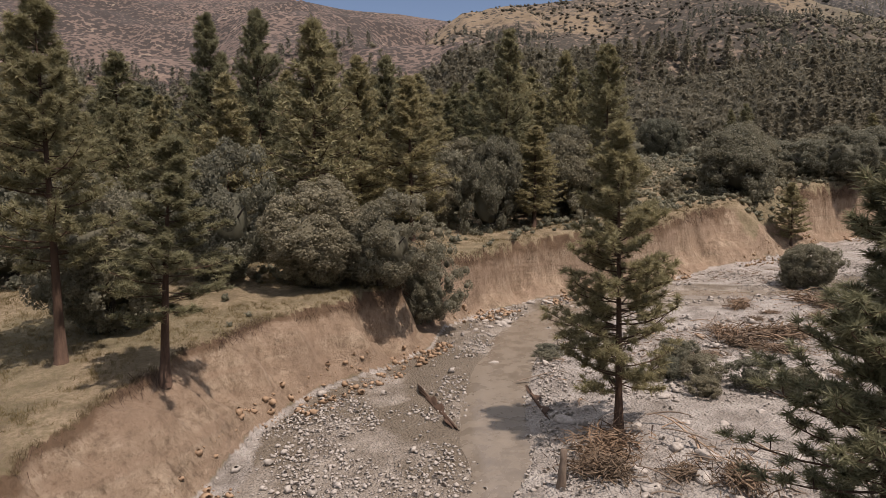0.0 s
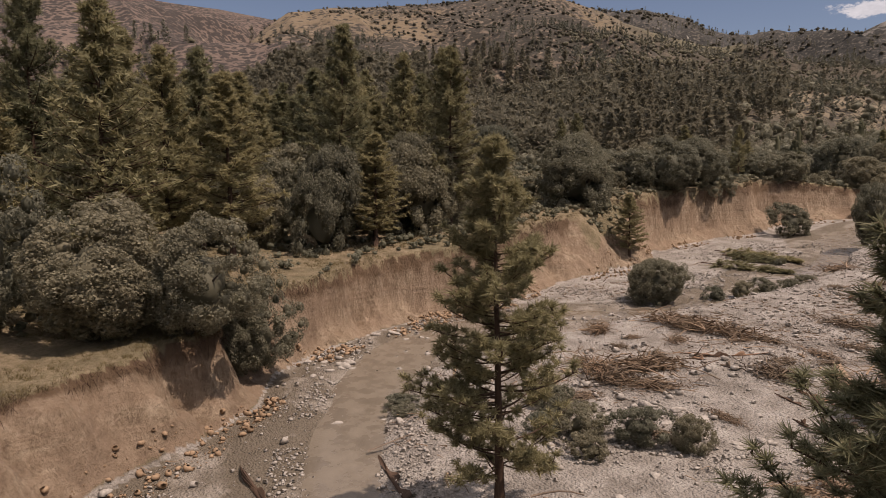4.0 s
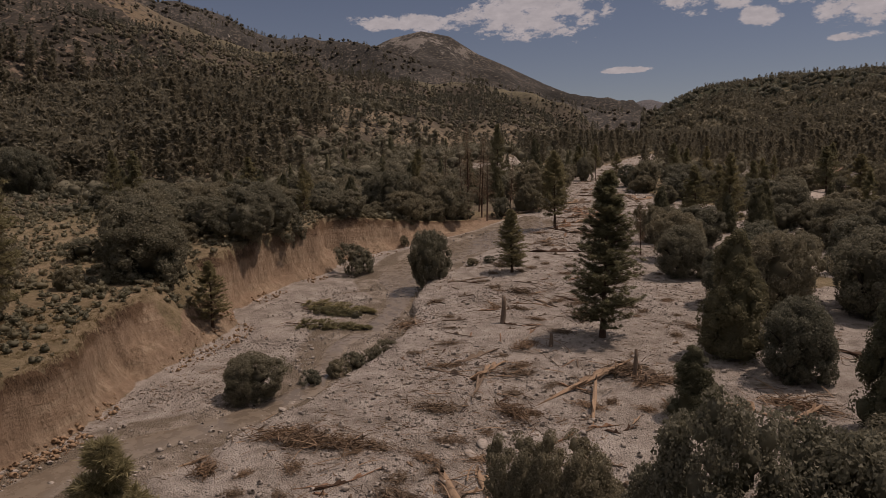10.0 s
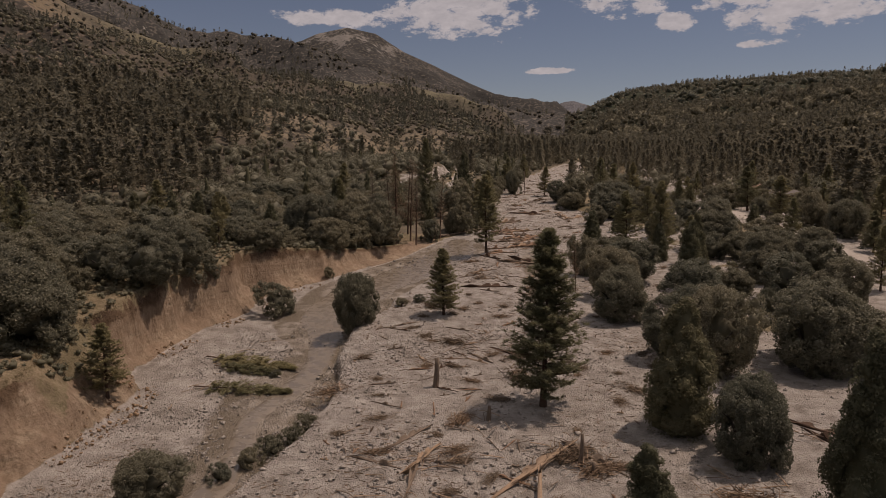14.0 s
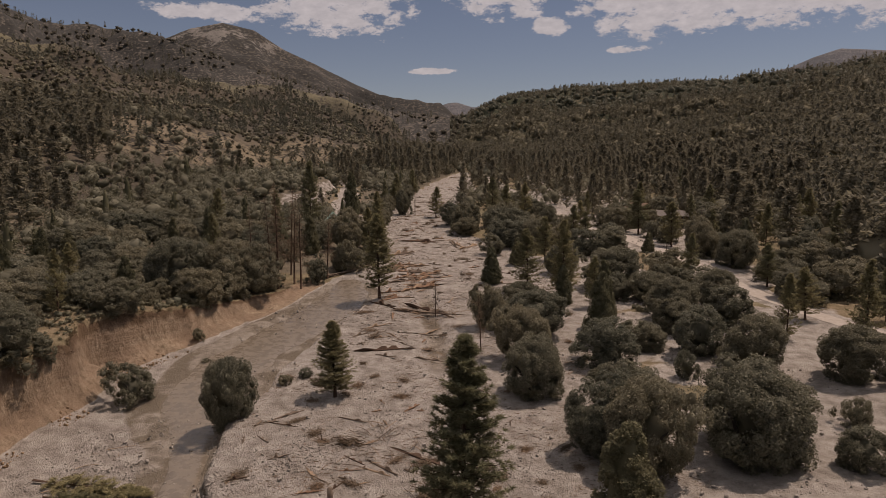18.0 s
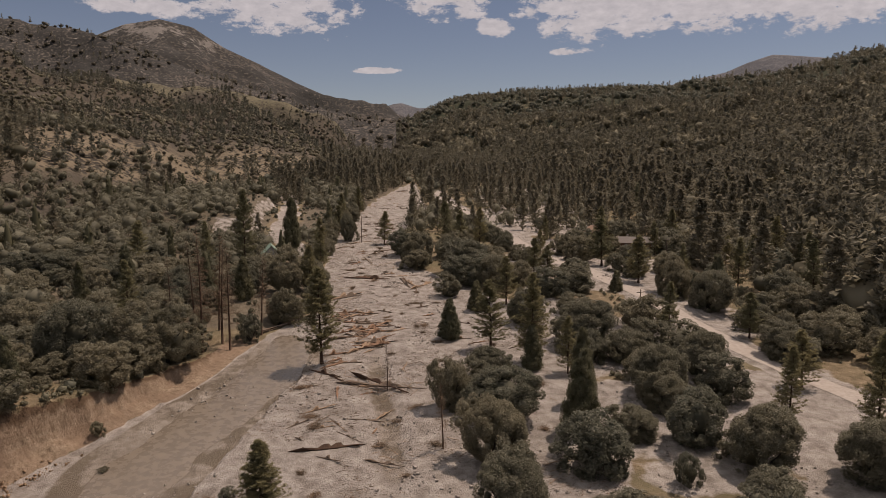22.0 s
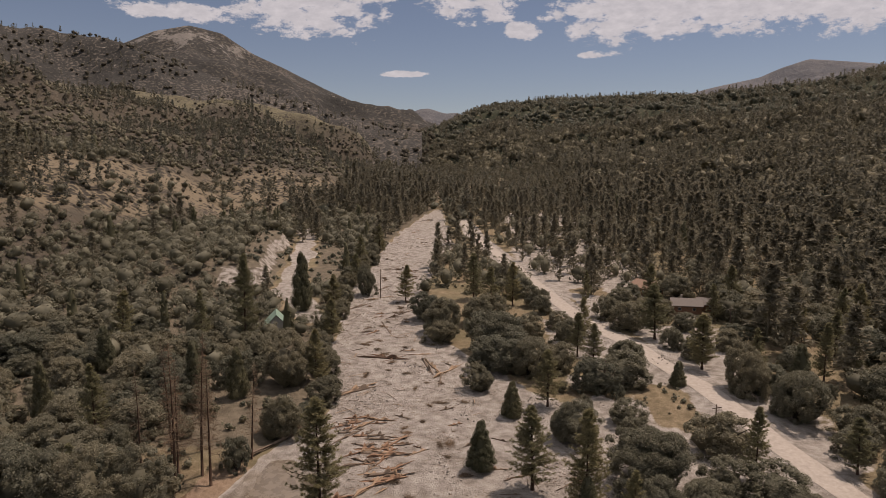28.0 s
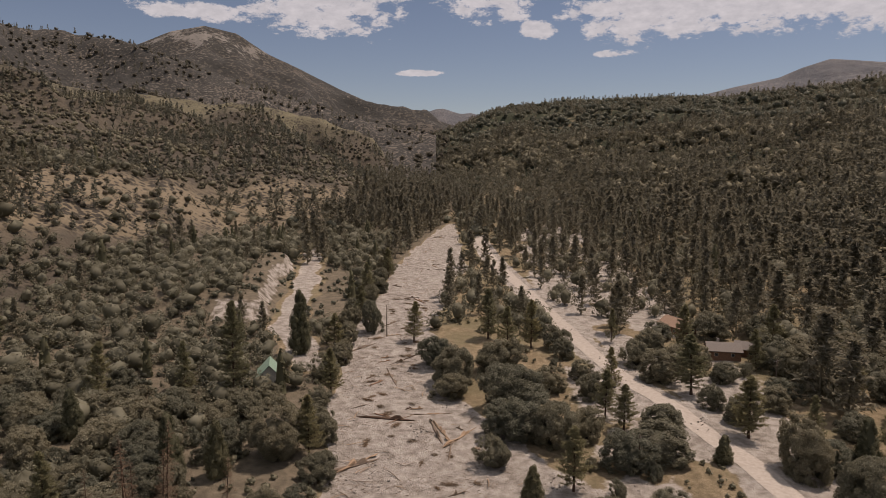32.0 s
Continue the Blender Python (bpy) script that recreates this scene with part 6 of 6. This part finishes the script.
def fallen(x0, y0, x1, y1, w):
    """A whole tree washed down, lying on the gravel with its needles on."""
    ob = new("fallen_tree")
    (wv, wf), (cv, cf) = pine_parts(int(-x0 * 7), 14, 2.6, 0.15, 120, 6, 12, 0.55, 0.13)
    part("trunk", raw_mesh("trunk", wv, wf, M["bark"], True), ob)
    part("crown", raw_mesh("crown", cv, cf, M["pine"]), ob)["kind"] = "stuff"
    L = math.hypot(x1 - x0, y1 - y0)
    ob.matrix_world = Matrix.Translation((x0, y0, ground_z(x0, y0) + 0.35)) @ pose(0, 0, 0, 0, 0, math.degrees(math.atan2(y1 - y0, x1 - x0))) @ Matrix.Diagonal((L / 14, w / 5.0, 0.42, 1)) @ pose(0, 0, 0, 0, 90, 0)
    tagged(ob, "fallen green pine lying flat in the stream bed", "fallen tree", "fallen trees in the stream bed")


fallen(-65.5, 110.5, -50.5, 108.0, 6)
fallen(-60.5, 99.5, -47.5, 100.4, 5)
fallen(-62.0, 107.0, -51.5, 105.5, 3)
for x, y, h, w in ((-43.5, 77.5, 1.9, 3.2), (-42.4, 80.4, 2.2, 3.4), (-41.4, 83.5, 2.4, 3.6), (-40.6, 86.6, 2.2, 3.2), (-40.0, 89.6, 2.4, 3.4)):
    plant("bush", x, y, h, w, "willows at the terrace edge", "at the edge of the stream bed")
for x, y, h, w in ((-26.6, 39, 2.0, 3.5), (-24.2, 41, 2.2, 3.5), (-29.5, 40.0, 2.0, 3.2), (-28.2, 37.8, 1.6, 2.6), (-22.0, 42.3, 2.2, 3.2), (-31.6, 40.8, 1.8, 2.4), (-24.5, 37.5, 1.4, 2.4), (-38.6, 34.6, 0.9, 3.4), (-36.8, 33.6, 0.8, 2.6),
                   (-52, 105, 1.2, 1.8), (-70.5, 168, 2.0, 3), (-66.5, 160, 2.5, 3), (-41, 140, 1.6, 2.6), (-43.4, 137, 1.6, 2.6), (-61, 150, 1, 1.6)):
    plant("bush", x, y, h, w, "shrubs among the flood brush", "half buried in flood brush")


def ground_cover(name, text, n, box, test, templates, lo, hi, mat, seed, power=1.0):
    rng = np.random.RandomState(seed)
    x0, x1, y0, y1 = box
    x, y = rng.uniform(x0, x1, n), rng.uniform(y0, y1, n)
    z, masks = land(x, y)
    f = test(x, y, masks, rng)
    h = lo + (hi - lo) * rng.rand(f.sum()) ** power
    it = np.stack([x[f], y[f], z[f] - 0.05, h, h * rng.uniform(1.1, 1.9, f.sum()), rng.uniform(0, 6.28, f.sum()), rng.randint(0, len(templates), f.sum())], 1)
    many(name, text, it, templates, mat, "ground cover")


def dry(x, y, m, rng):
    return (m["flood"] < 0.4) & (m["cut"] < 0.15) & (m["silt"] < 0.3)


GRASS = [tuft_template(500 + k, 15, 0.4, 0.035, 0.16) for k in range(3)]
SAGE = [template(oak_parts(510 + k, 1.0, 0.65, 4, 16, 0.2, 0.0, 1, 0.85, (3, 5), 0.4, False), False) for k in range(3)]
SCRUB = [template(oak_parts(520 + k, 2.0, 1.5, 5, 12, 0.5, 0.0, 1, 0.9, (3, 6), 0.4, False), False) for k in range(3)]
ground_cover("dry_grass", "tufts of dry yellow grass", 26000, (-75, -10, -22, 75), lambda x, y, m, r: dry(x, y, m, r) & (fbm(x, y, 6, 3, 91) > -0.2), GRASS, 0.18, 0.42, M["drygrass"], 601)
ground_cover("sagebrush", "low grey-green sagebrush on dry grass", 5200, (-140, -15, -25, 150), lambda x, y, m, r: dry(x, y, m, r) & (fbm(x, y, 14, 3, 92) > 0.0), SAGE, 0.35, 1.1, M["sage"], 602)
ground_cover("meadow_sage", "grey-green sagebrush of the upland meadow", 3600, (-185, -66, 60, 170), lambda x, y, m, r: dry(x, y, m, r), SAGE, 0.5, 1.1, M["sage"], 603)
ground_cover("bank_scrub", "low scrub on the banks and under the trees", 2600, (-80, 70, 60, 400), lambda x, y, m, r: dry(x, y, m, r) & (fbm(x, y, 20, 3, 93) > -0.1) & (line_distance(x, y, ROAD)[0] > 4), SCRUB, 0.6, 1.8, M["sage"], 604)
ground_cover("west_scrub", "low scrub under the west slope oaks", 3000, (-260, -60, 120, 500), lambda x, y, m, r: dry(x, y, m, r), SCRUB, 0.8, 2.4, M["oak"], 605)

# ---------------------------------------------------------------- cabins, a parked car and poles
def box_mesh(name, lo, hi, mat, bevel=0.0):
    bm = bmesh.new()
    bmesh.ops.create_cube(bm, size=1.0)
    lo, hi = Vector(lo), Vector(hi)
    for v in bm.verts:
        v.co = Vector(((lo[k] + hi[k]) / 2 + v.co[k] * (hi[k] - lo[k])) for k in range(3))
    if bevel:
        bmesh.ops.bevel(bm, geom=bm.edges[:], offset=bevel, segments=2, affect='EDGES')
    me = bpy.data.meshes.new(name)
    bm.to_mesh(me)
    bm.free()
    me.materials.append(mat)
    return me


M["cabin"] = plain("brown_boards", (0.12, 0.07, 0.045), (0.22, 0.13, 0.085), 3.0)
M["palewall"] = plain("pale_boards", (0.36, 0.36, 0.33), (0.50, 0.49, 0.45), 3.0)
M["shingle"] = plain("grey_shingles", (0.13, 0.115, 0.105), (0.22, 0.195, 0.175), 5.0)
M["brownroof"] = plain("brown_shingles", (0.22, 0.14, 0.10), (0.33, 0.23, 0.17), 5.0)
M["greenroof"] = plain("green_metal_roof", (0.16, 0.25, 0.19), (0.24, 0.34, 0.27), 3.0, 0.5)
M["glass"] = plain("window_glass", (0.02, 0.025, 0.03), (0.04, 0.045, 0.05), 2.0, 0.08)
M["white"] = plain("white_car_paint", (0.70, 0.70, 0.69), (0.80, 0.80, 0.79), 3.0, 0.3)
M["tyre"] = plain("black_rubber", (0.015, 0.015, 0.015), (0.03, 0.03, 0.03), 8.0, 0.8)
M["steel"] = plain("dull_steel", (0.35, 0.35, 0.36), (0.48, 0.48, 0.48), 8.0, 0.35, 0.8)
M["polewood"] = bark_material("pole_wood", (0.09, 0.065, 0.05), (0.19, 0.15, 0.12), 5.0)


def gable(name, w, d, h0, h1, over, mat, thick=0.16):
    """A gabled roof of two slopes with thickness."""
    W, D = w / 2 + over, d / 2 + over
    drop = over * (h1 - h0) / (w / 2)
    pts = [(-W, h0 - drop), (0, h1), (W, h0 - drop), (W, h0 - drop + thick), (0, h1 + thick * 1.2), (-W, h0 - drop + thick)]
    v = [(x, y, z) for y in (-D, D) for x, z in pts]
    f = [(0, 1, 4, 5), (1, 2, 3, 4), (6, 11, 10, 7), (7, 10, 9, 8)] + [(k, k + 6, (k + 1) % 6 + 6, (k + 1) % 6) for k in range(6)]
    me = bpy.data.meshes.new(name)
    me.from_pydata(v, [], f)
    me.materials.append(mat)
    return me


def cabin(x, y, turn, w, d, h, rise, wall, roof, label, chimney=False):
    ob = new("cabin")
    ob.matrix_world = pose(x, y, ground_z(x, y) - 0.1, 0, 0, turn)
    v = [(-w / 2, -d / 2, -0.6), (w / 2, -d / 2, -0.6), (w / 2, -d / 2, h), (0, -d / 2, h + rise), (-w / 2, -d / 2, h)]
    v += [(a, d / 2, b) for a, _, b in v]
    f = [(0, 1, 2, 3, 4), (9, 8, 7, 6, 5), (0, 5, 6, 1), (1, 6, 7, 2), (4, 9, 5, 0), (2, 7, 8, 3), (3, 8, 9, 4)]
    me = bpy.data.meshes.new("wall")
    me.from_pydata(v, [], f)
    me.materials.append(wall)
    part("wall", me, ob)
    rf = part("roof", gable("roof", w, d, h, h + rise, 0.5, roof), ob)
    if chimney:
        part("chimney", box_mesh("chimney", (w * 0.2, d * 0.1, h), (w * 0.2 + 0.7, d * 0.1 + 0.7, h + rise + 0.9), M["stone"], 0.03), rf)
    part("door", box_mesh("door", (-0.45, -d / 2 - 0.06, 0), (0.45, -d / 2 + 0.02, 2.05), M["bark"], 0.01), ob)
    for k, (px, side) in enumerate(((-w * 0.3, -1), (w * 0.3, -1), (-w * 0.28, 1), (w * 0.28, 1))):
        yy = side * d / 2
        win = part("window", box_mesh("window", (px - 0.55, yy - 0.05, 1.0), (px + 0.55, yy + 0.05, 2.0), M["palewall"], 0.01), ob)
        part("pane", box_mesh("pane", (px - 0.46, yy - 0.065, 1.09), (px + 0.46, yy + 0.065, 1.91), M["glass"]), win)
    for sx in (-1, 1):
        for py in (-d * 0.25, d * 0.25):
            win = part("window", box_mesh("window", (sx * w / 2 - 0.05, py - 0.5, 1.0), (sx * w / 2 + 0.05, py + 0.5, 2.0), M["palewall"], 0.01), ob)
            part("pane", box_mesh("pane", (sx * w / 2 - 0.065, py - 0.41, 1.09), (sx * w / 2 + 0.065, py + 0.41, 1.91), M["glass"]), win)
    tagged(ob, label, "cabin", "cabins in the valley")


cabin(52.6, 333.0, 25, 7, 10, 2.8, 2.0, M["cabin"], M["brownroof"], "brown wooden cabin with a low shingled roof")
cabin(58.5, 308.0, 80, 6, 9, 2.7, 1.7, M["cabin"], M["shingle"], "dark cabin with grey roof and stone chimney", True)
cabin(66.5, 311.0, 60, 5, 6, 2.5, 1.6, M["cabin"], M["shingle"], "small dark shed with a grey shingle roof")
cabin(-66.5, 277.1, 15, 5.5, 8, 3.0, 2.8, M["palewall"], M["greenroof"], "pale cabin with a steep green roof")
cabin(-22.5, 295.0, 40, 4.5, 6, 2.4, 1.6, M["cabin"], M["brownroof"], "small brown cabin half hidden by oaks")


def parked_car(x, y, turn):
    ob = new("parked_car")
    ob.matrix_world = pose(x, y, ground_z(x, y) + 0.02, 0, 0, turn)
    prof = [(-2.55, 0.45), (-2.6, 0.85), (-2.45, 1.0), (-0.75, 1.05), (-0.45, 1.08), (1.2, 1.08), (1.5, 1.05), (2.45, 0.92), (2.55, 0.6), (2.5, 0.42)]
    me = bpy.data.meshes.new("body")
    n = len(prof)
    me.from_pydata([(a, s, b) for s in (-0.92, 0.92) for a, b in prof], [], [tuple(range(n)), tuple(range(2 * n - 1, n - 1, -1))] + [(k, k + n, (k + 1) % n + n, (k + 1) % n) for k in range(n)])
    me.materials.append(M["white"])
    part("body", me, ob)
    cab = bpy.data.meshes.new("cab")
    base, top = [(-0.75, 1.05), (1.45, 1.06)], [(-0.55, 1.72), (0.75, 1.74)]
    vv = [(base[0][0], -0.86, base[0][1]), (base[1][0], -0.86, base[1][1]), (base[1][0], 0.86, base[1][1]), (base[0][0], 0.86, base[0][1]),
          (top[0][0], -0.7, top[0][1]), (top[1][0], -0.7, top[1][1]), (top[1][0], 0.7, top[1][1]), (top[0][0], 0.7, top[0][1])]
    cab.from_pydata(vv, [], [(0, 1, 5, 4), (1, 2, 6, 5), (2, 3, 7, 6), (3, 0, 4, 7), (4, 5, 6, 7)])
    cab.materials.append(M["glass"])
    cb = part("cab", cab, ob, "dark glazed cab")
    part("cab_roof", box_mesh("cab_roof", (-0.6, -0.74, 1.71), (0.8, 0.74, 1.79), M["white"], 0.03), cb)
    for wx in (-1.6, 1.65):
        for wy in (-0.9, 0.9):
            bm = bmesh.new()
            bmesh.ops.create_cone(bm, cap_ends=True, segments=20, radius1=0.38, radius2=0.38, depth=0.26, matrix=Matrix.Translation((wx, wy, 0.38)) @ Matrix.Rotation(radians(90), 4, 'X'))
            me = bpy.data.meshes.new("wheel")
            bm.to_mesh(me)
            bm.free()
            me.materials.append(M["tyre"])
            wh = part("wheel", me, ob)
            bm = bmesh.new()
            bmesh.ops.create_cone(bm, cap_ends=True, segments=16, radius1=0.22, radius2=0.2, depth=0.29, matrix=Matrix.Translation((wx, wy, 0.38)) @ Matrix.Rotation(radians(90), 4, 'X'))
            me = bpy.data.meshes.new("rim")
            bm.to_mesh(me)
            bm.free()
            me.materials.append(M["steel"])
            part("rim", me, wh)
    for wy in (-0.7, 0.7):
        part("headlight", box_mesh("headlight", (2.46, wy - 0.16, 0.68), (2.56, wy + 0.16, 0.86), M["steel"], 0.02), ob)
    tagged(ob, "white pickup parked beside the dusty road", "car")


parked_car(20.2, 283.0, 200)


def utility_pole(x, y, h, arm, label):
    ob = new("utility_pole")
    ob.matrix_world = pose(x, y, ground_z(x, y) - 0.3, 0, 0, 25)
    part("pole", raw_mesh("pole", *tube([(0, 0, 0), (0, 0, h * 0.5), (0.02, 0, h)], [0.17, 0.15, 0.11], 10), M["polewood"], True), ob)
    if arm:
        part("crossarm", box_mesh("crossarm", (-1.2, -0.17, h - 0.75), (1.2, -0.05, h - 0.6), M["polewood"], 0.01), ob)
        for k in (-1.05, -0.4, 0.4, 1.05):
            part("insulator", raw_mesh("insulator", *tube([(k, -0.11, h - 0.6), (k, -0.11, h - 0.45)], [0.05, 0.035], 8), M["steel"]), ob)
    tagged(ob, label, "utility pole", "poles of the valley")


utility_pole(17.9, 239.4, 7.5, False, "plain wooden pole beside the road")
utility_pole(33.0, 213.0, 9.0, True, "wooden utility pole with a crossarm")
utility_pole(-42.0, 322.0, 10.5, False, "tall bare pole standing in the flood channel")
utility_pole(63.0, 283.0, 9.0, True, "wooden utility pole near the cabins")
